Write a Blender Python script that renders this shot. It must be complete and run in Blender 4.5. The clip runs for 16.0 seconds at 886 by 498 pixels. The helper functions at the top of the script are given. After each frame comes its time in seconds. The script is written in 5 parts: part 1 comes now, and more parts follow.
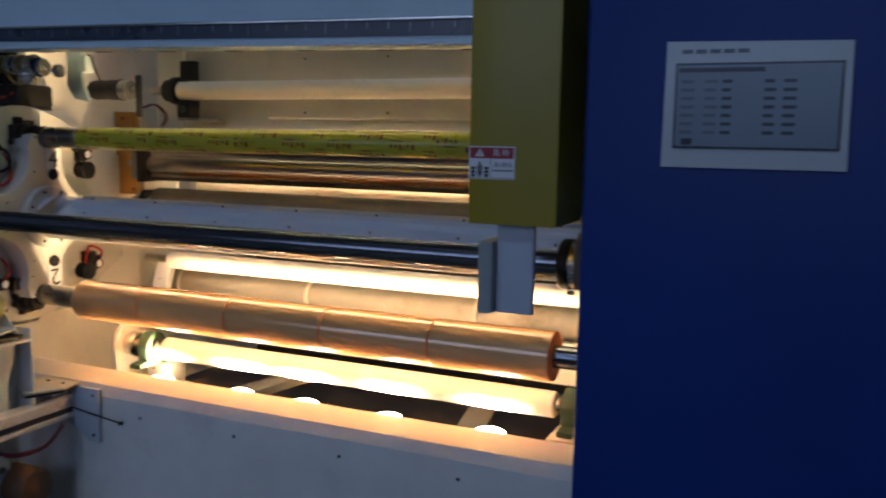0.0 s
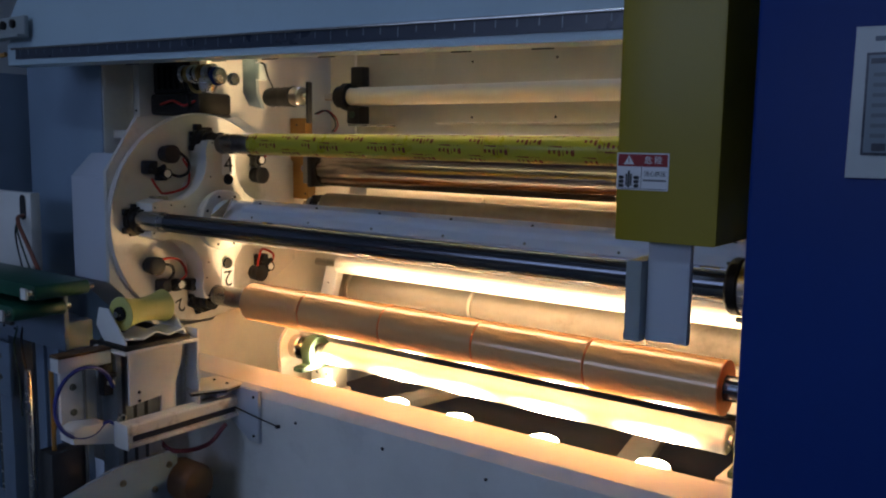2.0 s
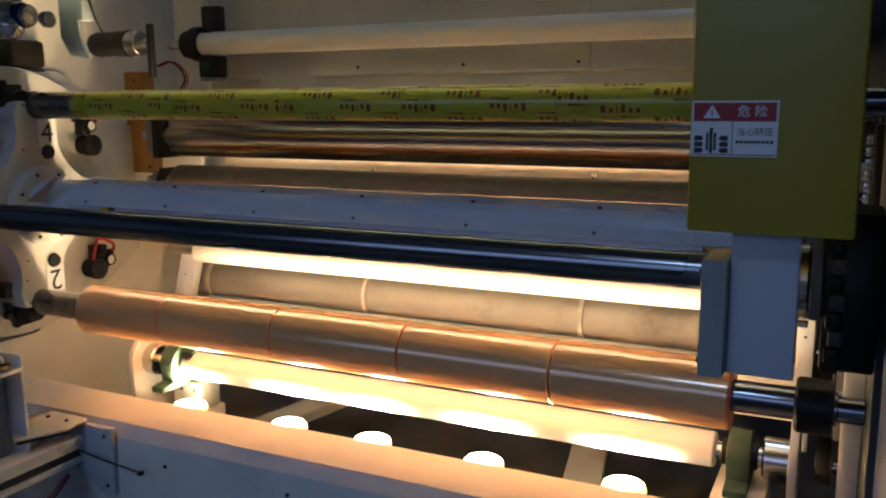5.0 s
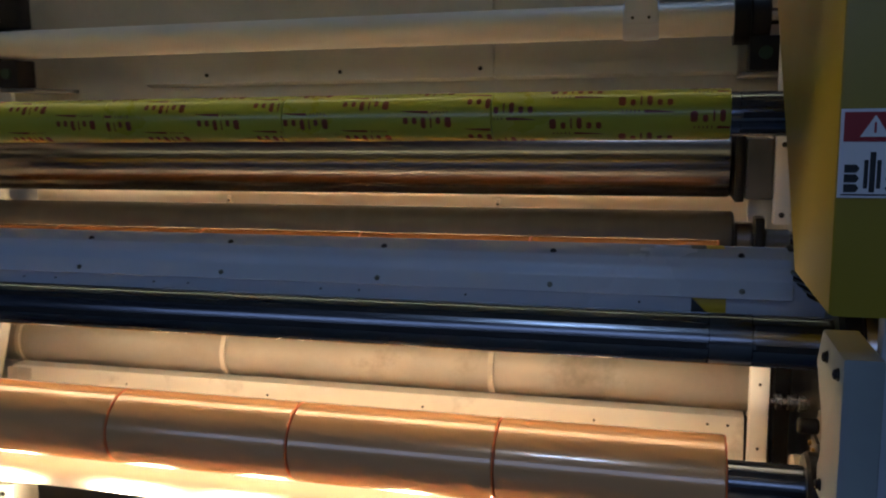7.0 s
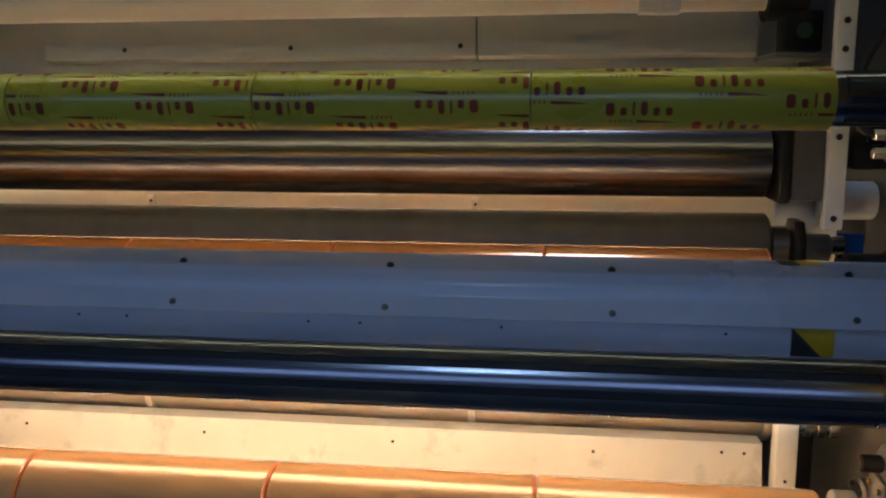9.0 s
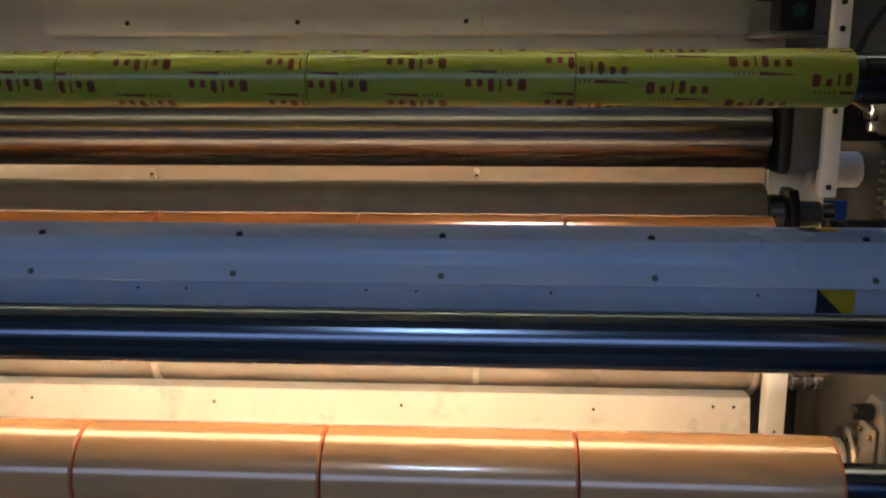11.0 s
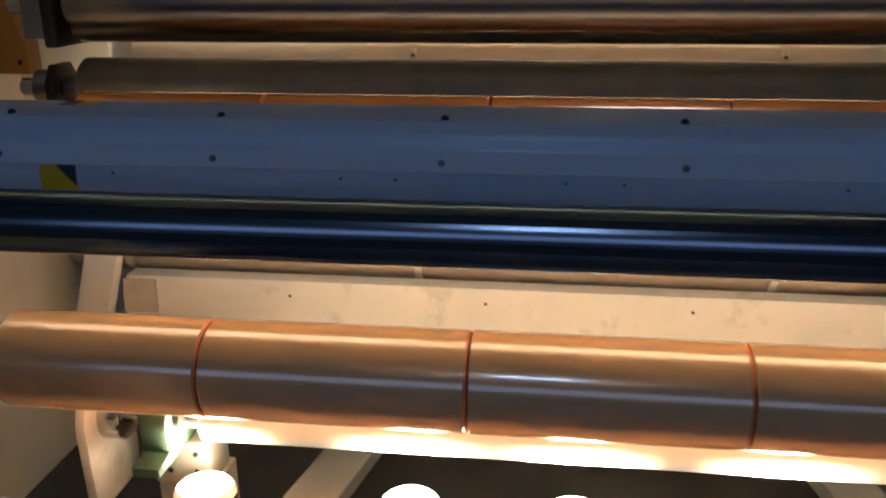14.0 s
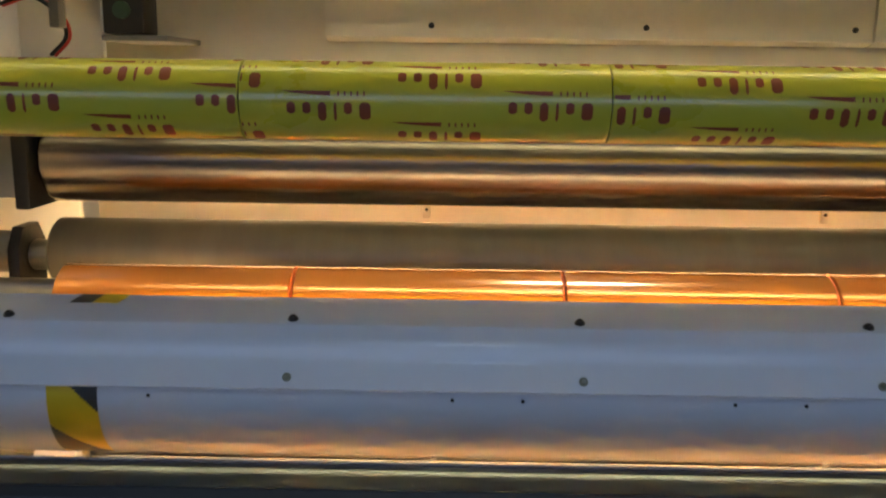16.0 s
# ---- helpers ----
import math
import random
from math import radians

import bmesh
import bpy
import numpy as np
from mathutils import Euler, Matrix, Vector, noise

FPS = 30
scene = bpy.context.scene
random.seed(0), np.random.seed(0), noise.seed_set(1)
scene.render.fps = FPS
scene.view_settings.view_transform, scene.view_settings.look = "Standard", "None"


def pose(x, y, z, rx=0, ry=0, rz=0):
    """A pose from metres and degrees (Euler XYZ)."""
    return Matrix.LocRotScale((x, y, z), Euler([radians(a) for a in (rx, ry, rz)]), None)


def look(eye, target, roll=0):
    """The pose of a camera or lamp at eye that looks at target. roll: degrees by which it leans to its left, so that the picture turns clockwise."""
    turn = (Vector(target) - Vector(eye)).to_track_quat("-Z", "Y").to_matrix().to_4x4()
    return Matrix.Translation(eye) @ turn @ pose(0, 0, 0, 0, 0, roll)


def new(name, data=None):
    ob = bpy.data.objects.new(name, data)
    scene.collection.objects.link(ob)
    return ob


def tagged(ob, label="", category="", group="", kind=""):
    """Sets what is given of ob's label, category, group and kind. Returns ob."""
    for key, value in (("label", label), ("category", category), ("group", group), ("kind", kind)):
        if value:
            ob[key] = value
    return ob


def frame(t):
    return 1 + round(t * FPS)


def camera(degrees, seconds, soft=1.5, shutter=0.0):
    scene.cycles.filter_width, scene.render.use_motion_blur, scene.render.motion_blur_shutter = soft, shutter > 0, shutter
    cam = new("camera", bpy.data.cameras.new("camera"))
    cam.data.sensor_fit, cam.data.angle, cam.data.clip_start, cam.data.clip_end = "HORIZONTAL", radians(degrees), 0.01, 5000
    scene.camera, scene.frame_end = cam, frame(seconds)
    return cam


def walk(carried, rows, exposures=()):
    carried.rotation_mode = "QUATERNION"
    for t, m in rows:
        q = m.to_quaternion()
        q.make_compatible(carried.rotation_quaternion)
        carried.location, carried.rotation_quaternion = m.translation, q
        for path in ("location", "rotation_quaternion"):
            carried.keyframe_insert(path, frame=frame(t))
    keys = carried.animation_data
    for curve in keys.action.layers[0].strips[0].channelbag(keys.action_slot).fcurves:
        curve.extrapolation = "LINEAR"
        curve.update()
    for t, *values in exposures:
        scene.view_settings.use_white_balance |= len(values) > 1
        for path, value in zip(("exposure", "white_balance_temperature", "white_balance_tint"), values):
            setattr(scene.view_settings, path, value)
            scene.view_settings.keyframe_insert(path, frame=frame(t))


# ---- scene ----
cam = camera(54.5, 16.0, soft=2.0, shutter=0.5)
PATH = [
    (0, (1.333, -2.06, 1.501), (0.52, -0.25, 1.25), 1.0),
    (0.5, (1.316, -2.026, 1.499), (0.35, -0.293, 1.249), 1.0),
    (1, (1.316, -1.976, 1.508), (0.243, -0.307, 1.262), 1.0),
    (1.5, (1.33, -1.934, 1.509), (0.19, -0.31, 1.257), 0.9),
    (2, (1.346, -1.899, 1.505), (0.152, -0.314, 1.257), 0.8),
    (2.5, (1.342, -1.863, 1.497), (0.115, -0.302, 1.251), 0.9),
    (3, (1.277, -1.831, 1.494), (0.076, -0.253, 1.232), 0.5),
    (3.5, (1.186, -1.787, 1.502), (0.081, -0.144, 1.223), 0.3),
    (4, (1.094, -1.763, 1.495), (0.097, -0.056, 1.19), 0.1),
    (6.5, (0.703, -1.294, 1.493), (0.062, 0.571, 1.161), -0.8),
    (7, (0.655, -1.271, 1.491), (0.15, 0.639, 1.184), -0.7),
    (7.5, (0.618, -1.227, 1.479), (0.216, 0.706, 1.163), -0.3),
    (8, (0.581, -1.143, 1.477), (0.218, 0.799, 1.166), 0.2),
    (8.5, (0.537, -1.074, 1.475), (0.192, 0.871, 1.163), 0.5),
    (9, (0.442, -1.034, 1.482), (0.174, 0.92, 1.153), -0.2),
    (11.5, (0.29, -1.156, 1.496), (0.175, 0.786, 1.031), -0.1),
    (12, (0.234, -1.203, 1.496), (0.021, 0.681, 0.86), -0.3),
    (12.5, (0.121, -1.171, 1.49), (-0.085, 0.716, 0.861), -0.4),
    (13, (0.003, -1.153, 1.483), (-0.191, 0.737, 0.86), -0.3),
    (13.5, (-0.069, -1.088, 1.468), (-0.293, 0.796, 0.834), -0.3),
    (14, (-0.131, -0.988, 1.465), (-0.384, 0.888, 0.822), -0.5),
    (14.5, (-0.202, -0.934, 1.466), (-0.443, 0.952, 0.846), -0.3),
    (15, (-0.29, -0.883, 1.488), (-0.444, 1.045, 0.981), -0.3),
    (15.5, (-0.354, -0.853, 1.491), (-0.398, 1.107, 1.092), 0.6),
    (16, (-0.361, -0.803, 1.508), (-0.385, 1.16, 1.121), 0.7),
]
EXPOSURES = [(0, 0.0, 6500, 12), (2, 0.0, 6500, 12), (3.5, 0.05, 6450, 11), (4.2, -0.05, 6350, 11), (6.3, -0.88, 5800, 11), (7.5, -0.50, 5850, 10),
             (9, -0.38, 5750, 10), (11.3, -0.15, 5600, 10), (11.7, -0.48, 5450, 10), (12.0, -0.86, 5350, 11), (14.0, -0.93, 5500, 10), (14.5, -0.82, 5750, 9),
             (15.0, -0.30, 5700, 8), (15.5, 0.25, 7200, 4), (16, 0.70, 7300, 7)]
walk(cam, [(t, look(eye, target, roll)) for t, eye, target, roll in PATH], EXPOSURES)

# ---------------------------------------------------------------- light
world = bpy.data.worlds.new("world")
scene.world = world
world.use_nodes = True
wn = world.node_tree.nodes
sky = wn.new("ShaderNodeTexSky")
sky.sky_type, sky.sun_disc = "NISHITA", False
sky.sun_elevation, sky.sun_rotation = radians(35), radians(200)
world.node_tree.links.new(sky.outputs[0], wn["Background"].inputs[0])
wn["Background"].inputs[1].default_value = 0.06


def area_lamp(name, m, sx, sy, watts, colour, shape="RECTANGLE", spread=180):
    d = bpy.data.lights.new(name, "AREA")
    d.shape, d.size, d.size_y, d.energy, d.color, d.spread = shape, sx, sy, watts, colour, radians(spread)
    ob = new(name, d)
    ob.matrix_world = m
    return ob


LAMP_X = (-0.648, -0.328, -0.086, 0.202, 0.520)
LAMP_Y, LAMP_Z, LAMP_TILT = 0.086, 0.679, 6
BULB = (1.0, 0.725, 0.385)
for lx in LAMP_X:
    area_lamp("bulb_light", pose(lx, LAMP_Y + 0.013, LAMP_Z + 0.042, 180 - LAMP_TILT, 0, 0), 0.075, 0.075, 20.0, BULB, "DISK", 124)
OVER_X, OVER_Y = 0.5, 1.05
area_lamp("bay_light", pose(OVER_X, OVER_Y, 6.15, 0, 0, 0), 0.85, 0.5, 26, (0.46, 0.66, 1.0))
area_lamp("daylight", pose(-1.0, -8.95, 3.4, 90, 0, 0), 9.6, 1.8, 54, (0.40, 0.52, 1.0))
area_lamp("bay_light", look((-0.25, -5.8, 6.15), (-0.2, -0.5, 1.2)), 0.85, 0.5, 55, (0.46, 0.66, 1.0))

# ---------------------------------------------------------------- materials


def node_mat(name):
    m = bpy.data.materials.new(name)
    m.use_nodes = True
    nt = m.node_tree
    return m, nt, nt.nodes["Principled BSDF"]


def mat(name, colour, rough=0.5, metal=0.0, vary=0.12, scale=6.0, bump=0.0, bump_scale=80.0, stretch=(1, 1, 1),
        coat=0.0, stain=None, stain_amount=0.3, stain_scale=3.0, grain=0.15, rough_vary=0.12, specular=0.5):
    """Paint or metal with large mottling, fine grain, stains and relief."""
    m, nt, b = node_mat(name)
    L, N = nt.links.new, nt.nodes.new
    co = N("ShaderNodeTexCoord")
    mp = N("ShaderNodeMapping")
    mp.inputs["Scale"].default_value = stretch
    L(co.outputs["Object"], mp.inputs[0])
    big, fine = N("ShaderNodeTexNoise"), N("ShaderNodeTexNoise")
    for t, s, d in ((big, scale, 6), (fine, bump_scale, 4)):
        t.inputs["Scale"].default_value, t.inputs["Detail"].default_value = s, d
        L(mp.outputs[0], t.inputs[0])
    mixf = N("ShaderNodeMath")
    mixf.operation = "MULTIPLY_ADD"
    L(fine.outputs["Fac"], mixf.inputs[0])
    mixf.inputs[1].default_value = grain
    L(big.outputs["Fac"], mixf.inputs[2])
    ramp = N("ShaderNodeValToRGB")
    lo, hi = [tuple(max(0, min(1, c * k)) for c in colour) + (1,) for k in (1 - vary, 1 + vary)]
    ramp.color_ramp.elements[0].position, ramp.color_ramp.elements[1].position = 0.35, 0.75
    ramp.color_ramp.elements[0].color, ramp.color_ramp.elements[1].color = lo, hi
    L(mixf.outputs[0], ramp.inputs[0])
    out = ramp.outputs[0]
    if stain:
        st, sr, mx = N("ShaderNodeTexNoise"), N("ShaderNodeValToRGB"), N("ShaderNodeMix")
        st.inputs["Scale"].default_value, st.inputs["Detail"].default_value, st.inputs["Roughness"].default_value = stain_scale, 9, 0.68
        L(mp.outputs[0], st.inputs[0])
        sr.color_ramp.elements[0].position, sr.color_ramp.elements[1].position = 0.56, 0.74
        sr.color_ramp.elements[1].color = (stain_amount,) * 3 + (1,)
        L(st.outputs["Fac"], sr.inputs[0])
        mx.data_type = "RGBA"
        L(sr.outputs[0], mx.inputs["Factor"])
        L(out, mx.inputs["A"])
        mx.inputs["B"].default_value = (*stain, 1)
        out = mx.outputs["Result"]
    L(out, b.inputs["Base Color"])
    rr = N("ShaderNodeMapRange")
    rr.inputs["To Min"].default_value, rr.inputs["To Max"].default_value = max(0.02, rough - rough_vary), min(1, rough + rough_vary)
    L(big.outputs["Fac"], rr.inputs["Value"])
    L(rr.outputs[0], b.inputs["Roughness"])
    b.inputs["Metallic"].default_value = metal
    b.inputs["Coat Weight"].default_value = coat
    b.inputs["Specular IOR Level"].default_value = specular
    if bump:
        bp = N("ShaderNodeBump")
        bp.inputs["Strength"].default_value, bp.inputs["Distance"].default_value = bump, 0.002
        L(fine.outputs["Fac"], bp.inputs["Height"])
        L(bp.outputs[0], b.inputs["Normal"])
    return m


def glow(name, colour, strength):
    m, nt, b = node_mat(name)
    b.inputs["Base Color"].default_value = (*colour, 1)
    b.inputs["Emission Color"].default_value = (*colour, 1)
    b.inputs["Emission Strength"].default_value = strength
    return m


GRIME = (0.10, 0.075, 0.05)
SHADEGREY = mat("stained_grey_paint", (0.16, 0.155, 0.15), 0.45, vary=0.15, bump=0.08, stain=(0.04, 0.03, 0.025), stain_amount=0.5)
DARKFRAME = mat("stained_dark_frame", (0.075, 0.072, 0.068), 0.5, vary=0.2, bump=0.10, stain=(0.025, 0.02, 0.016), stain_amount=0.6)
WHITE = mat("white_paint", (0.74, 0.73, 0.70), 0.42, vary=0.07, bump=0.05, stain=GRIME, stain_amount=0.22, stain_scale=4)
TURRETWHITE = mat("dusty_white_paint", (0.56, 0.535, 0.49), 0.46, vary=0.08, bump=0.05, stain=GRIME, stain_amount=0.35, stain_scale=7)
# cream raised in brightness to carry the lamp light on the angle rail
RAILCREAM = mat("brightened_cream_paint", (0.82, 0.80, 0.73), 0.40, vary=0.06, bump=0.05, stain=(0.10, 0.07, 0.04), stain_amount=0.45, stain_scale=7)
CREAM = mat("cream_paint", (0.70, 0.66, 0.58), 0.45, vary=0.08, bump=0.05, stain=GRIME, stain_amount=0.30, stain_scale=3)
WORN = mat("worn_white_paint", (0.52, 0.48, 0.42), 0.5, vary=0.14, bump=0.08, stain=(0.06, 0.045, 0.03), stain_amount=0.6, stain_scale=5)
PALE = mat("pale_grey_paint", (0.53, 0.57, 0.65), 0.27, vary=0.015, scale=2.5, bump=0.0, rough_vary=0.01)
HEADER = mat("pale_cyan_paint", (0.46, 0.60, 0.68), 0.32, vary=0.04, scale=2.5, bump=0.02, stain=GRIME, stain_amount=0.08)
TEALGREY = mat("teal_grey_paint", (0.30, 0.34, 0.34), 0.45, vary=0.10, bump=0.05, stain=GRIME, stain_amount=0.4)
BLUE = mat("blue_paint", (0.003, 0.030, 0.190), 0.45, vary=0.10, bump=0.05, scale=3, specular=0.25)
YELLOW = mat("yellow_paint", (0.29, 0.215, 0.004), 0.35, vary=0.06, bump=0.04, stain=(0.2, 0.15, 0.02), stain_amount=0.2)
STEEL = mat("brushed_steel", (0.55, 0.53, 0.50), 0.24, 1.0, vary=0.10, stretch=(1, 14, 14), bump=0.02, bump_scale=60)
DULLSTEEL = mat("dull_steel", (0.30, 0.29, 0.28), 0.30, 1.0, vary=0.2, bump=0.04, stain=(0.05, 0.04, 0.03), stain_amount=0.6, stain_scale=14)
CHROME = mat("ground_chrome_roller", (0.21, 0.180, 0.155), 0.24, 1.0, vary=0.02, stretch=(0.3, 2, 2), bump=0.0, rough_vary=0.0)
DARKSTEEL = mat("dark_blued_steel", (0.21, 0.22, 0.25), 0.21, 1.0, vary=0.10, stretch=(0.6, 12, 12), bump=0.0, rough_vary=0.05)
BLACK = mat("black_plastic", (0.010, 0.010, 0.011), 0.55, vary=0.3, bump=0.05, specular=0.28)
GREASE = mat("greasy_black_steel", (0.016, 0.014, 0.012), 0.45, 0.15, specular=0.3, vary=0.4, bump=0.25, bump_scale=150)
RUBBER = mat("dark_rubber", (0.125, 0.100, 0.064), 0.44, vary=0.10, stretch=(5, 1, 1), bump=0.05, stain=(0.20, 0.17, 0.14), stain_amount=0.15)
ROLLWHITE = mat("white_coated_roller", (0.72, 0.69, 0.62), 0.34, vary=0.05, bump=0.03, stain=GRIME, stain_amount=0.12)
GREEN = mat("green_cast_iron", (0.014, 0.042, 0.026), 0.70, vary=0.25, bump=0.25, bump_scale=120, stain=GRIME, stain_amount=0.5)
RAILWHITE = mat("scuffed_white_rail", (0.70, 0.67, 0.63), 0.4, vary=0.1, bump=0.06, stain=(0.16, 0.08, 0.04), stain_amount=0.75, stain_scale=11)
URETHANE = mat("yellow_urethane", (0.55, 0.53, 0.16), 0.5, vary=0.12, bump=0.10, stain=(0.3, 0.27, 0.1), stain_amount=0.3)
OCHRE = mat("ochre_plate", (0.42, 0.19, 0.03), 0.45, vary=0.18, bump=0.1, stain=GRIME, stain_amount=0.4)
BELT = mat("green_belt", (0.012, 0.075, 0.045), 0.33, vary=0.2, bump=0.05)
REDHOSE = mat("red_hose", (0.40, 0.015, 0.012), 0.35, vary=0.1)
BLUEHOSE = mat("blue_hose", (0.02, 0.03, 0.22), 0.35, vary=0.1)
DARKREDHOSE = mat("dark_red_hose", (0.10, 0.012, 0.025), 0.35, vary=0.1)
BROWNHOSE = mat("brown_hose", (0.22, 0.07, 0.04), 0.4, vary=0.1)
OCHREBRASS = mat("dull_brass", (0.42, 0.30, 0.12), 0.35, 1.0, vary=0.15, bump=0.05)
CHROMEBRIGHT = mat("bright_chrome", (0.75, 0.75, 0.76), 0.08, 1.0, vary=0.03)
HAZY = mat("hazard_yellow", (0.62, 0.42, 0.01), 0.45, vary=0.1)
HAZB = mat("hazard_black", (0.02, 0.02, 0.02), 0.45, vary=0.2)
INK = mat("dark_red_ink", (0.26, 0.045, 0.008), 0.5, vary=0.25)
BLACKINK = mat("black_ink", (0.015, 0.015, 0.015), 0.5, vary=0.2)
LABELRED = mat("label_red", (0.30, 0.012, 0.015), 0.4, vary=0.1)
LABELWHITE = mat("label_white", (0.75, 0.75, 0.76), 0.4, vary=0.05)
BEZEL = mat("bezel_grey", (0.52, 0.56, 0.58), 0.45, vary=0.06)
SCREEN = mat("dull_screen", (0.20, 0.25, 0.30), 0.25, vary=0.08)
SCREENDARK = mat("screen_dark", (0.035, 0.045, 0.07), 0.3, vary=0.1)
CORE = mat("yellow_printed_paper", (0.56, 0.50, 0.035), 0.30, vary=0.06, coat=0.25, bump=0.02)
DUCTM = mat("grimy_duct_paint", (0.29, 0.27, 0.235), 0.45, vary=0.16, scale=4, bump=0.08, stain=(0.07, 0.055, 0.04), stain_amount=0.8, stain_scale=3.2)
FLOORM = mat("sealed_concrete", (0.20, 0.22, 0.21), 0.45, vary=0.2, scale=1.5, bump=0.1, stain=(0.06, 0.06, 0.06), stain_amount=0.4)
HALL = mat("hall_plaster", (0.42, 0.45, 0.48), 0.8, vary=0.1, scale=1.2, bump=0.1)
CEIL = mat("hall_ceiling", (0.30, 0.32, 0.34), 0.8, vary=0.1, scale=1.2)
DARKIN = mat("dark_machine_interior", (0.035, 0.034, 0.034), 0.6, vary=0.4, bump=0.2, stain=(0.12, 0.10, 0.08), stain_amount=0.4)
GLASSRIM = glow("frosted_bulb_rim", (1.0, 0.74, 0.42), 1.3)
GLASSGLOW = glow("lit_bulb_face", (1.0, 0.80, 0.50), 60.0)
TUBEGLOW = glow("lit_tube", (0.75, 0.87, 1.0), 8.0)
SKYGLOW = glow("window_sky", (0.55, 0.72, 1.0), 1.0)
MIRROR = mat("silvered_glass", (0.80, 0.78, 0.74), 0.10, 1.0, vary=0.05)


def film(name, colour, rough, metal):
    """Wound clear adhesive film: amber, satin, with a clear outer gloss."""
    m = mat(name, colour, rough, metal, vary=0.05, stretch=(0.4, 5, 5), scale=3, bump=0.0, coat=0.85, rough_vary=0.03)
    b = m.node_tree.nodes["Principled BSDF"]
    b.inputs["Coat Roughness"].default_value = 0.10
    b.inputs["Coat IOR"].default_value = 1.75
    return m


FILM = film("amber_film", (0.86, 0.455, 0.175), 0.26, 0.20)
FILMFRESH = film("fresh_amber_film", (0.98, 0.33, 0.06), 0.20, 0.50)
# light scattered through the film edge is put into this saturated orange
FILMEDGE = mat("orange_film_edge", (0.82, 0.18, 0.03), 0.45, vary=0.12)

# ---------------------------------------------------------------- builders


def thing(name, at, label, category, group="", kind=""):
    ob = new(name)
    ob.empty_display_size = 0.05
    ob.location = at
    return tagged(ob, label, category, group, kind)


def root(ob):
    while ob.parent:
        ob = ob.parent
    return ob


def finish(bm, material, name, smooth=35):
    bmesh.ops.recalc_face_normals(bm, faces=bm.faces)
    me = bpy.data.meshes.new(name)
    bm.to_mesh(me)
    bm.free()
    if smooth:
        for p in me.polygons:
            p.use_smooth = True
        me.set_sharp_from_angle(angle=radians(smooth))
    me.materials.append(material)
    return me


def part(name, bm, material, parent, label="", smooth=35):
    """One mesh object under a thing or a part; bm is in world metres."""
    bmesh.ops.translate(bm, verts=bm.verts, vec=-Vector(root(parent).location))
    ob = new(name, finish(bm, material, name, smooth))
    ob.parent = parent
    return tagged(ob, label)


def solo(name, bm, material, label, category, group="", kind="", smooth=35):
    ob = new(name, finish(bm, material, name, smooth))
    return tagged(ob, label, category, group, kind)


def box(x0, x1, y0, y1, z0, z1, bev=0.002, bm=None):
    bm = bm or bmesh.new()
    n = bmesh.ops.create_cube(bm, size=1)["verts"]
    for v in n:
        v.co = Vector(((x0 + x1) / 2 + v.co.x * (x1 - x0), (y0 + y1) / 2 + v.co.y * (y1 - y0), (z0 + z1) / 2 + v.co.z * (z1 - z0)))
    if bev:
        es = list({e for v in n for e in v.link_edges})
        bmesh.ops.bevel(bm, geom=es, offset=bev, segments=2, affect="EDGES", profile=0.5)
    return bm


def lathe(profile, y, z, seg=40, bm=None, x=0.0):
    """A body turned about a line along x; profile of (x, radius)."""
    bm = bm or bmesh.new()
    rings = []
    for px, r in profile:
        if r <= 1e-6:
            rings.append([bm.verts.new((x + px, y, z))])
        else:
            rings.append([bm.verts.new((x + px, y + r * math.cos(2 * math.pi * i / seg), z + r * math.sin(2 * math.pi * i / seg))) for i in range(seg)])
    for a, b in zip(rings, rings[1:]):
        for i in range(seg):
            j = (i + 1) % seg
            if len(a) == 1 and len(b) == 1:
                continue
            if len(a) == 1:
                bm.faces.new((a[0], b[j], b[i]))
            elif len(b) == 1:
                bm.faces.new((a[i], a[j], b[0]))
            else:
                bm.faces.new((a[i], a[j], b[j], b[i]))
    return bm


def rod(x0, x1, r, y, z, seg=40, bev=0.002, bm=None):
    return lathe([(x0, 0), (x0, r - bev), (x0 + bev, r), (x1 - bev, r), (x1, r - bev), (x1, 0)], y, z, seg, bm)


def turned(profile, m, seg=24, bm=None):
    """A body turned about the local z axis of the pose m; profile of (height, radius)."""
    bm = bm or bmesh.new()
    n0 = set(bm.verts)
    lathe(profile, 0, 0, seg, bm)
    mm = m @ pose(0, 0, 0, 0, -90, 0)
    for v in bm.verts:
        if v not in n0:
            v.co = mm @ v.co
    return bm


def prism(points, axis, a, b, bev=0.0, bm=None):
    """Extrude a polygon. axis x: points are (y, z); y: (x, z); z: (x, y)."""
    bm = bm or bmesh.new()
    f = {"x": lambda p, d: (d, p[0], p[1]), "y": lambda p, d: (p[0], d, p[1]), "z": lambda p, d: (p[0], p[1], d)}[axis]
    lo, hi = [bm.verts.new(f(p, a)) for p in points], [bm.verts.new(f(p, b)) for p in points]
    n = len(points)
    fs = [bm.faces.new(lo), bm.faces.new(hi[::-1])] + [bm.faces.new((lo[i], lo[(i + 1) % n], hi[(i + 1) % n], hi[i])) for i in range(n)]
    if bev:
        bmesh.ops.recalc_face_normals(bm, faces=fs)
        bmesh.ops.bevel(bm, geom=list({e for q in fs[:2] for e in q.edges}), offset=bev, segments=2, affect="EDGES", profile=0.5)
    return bm


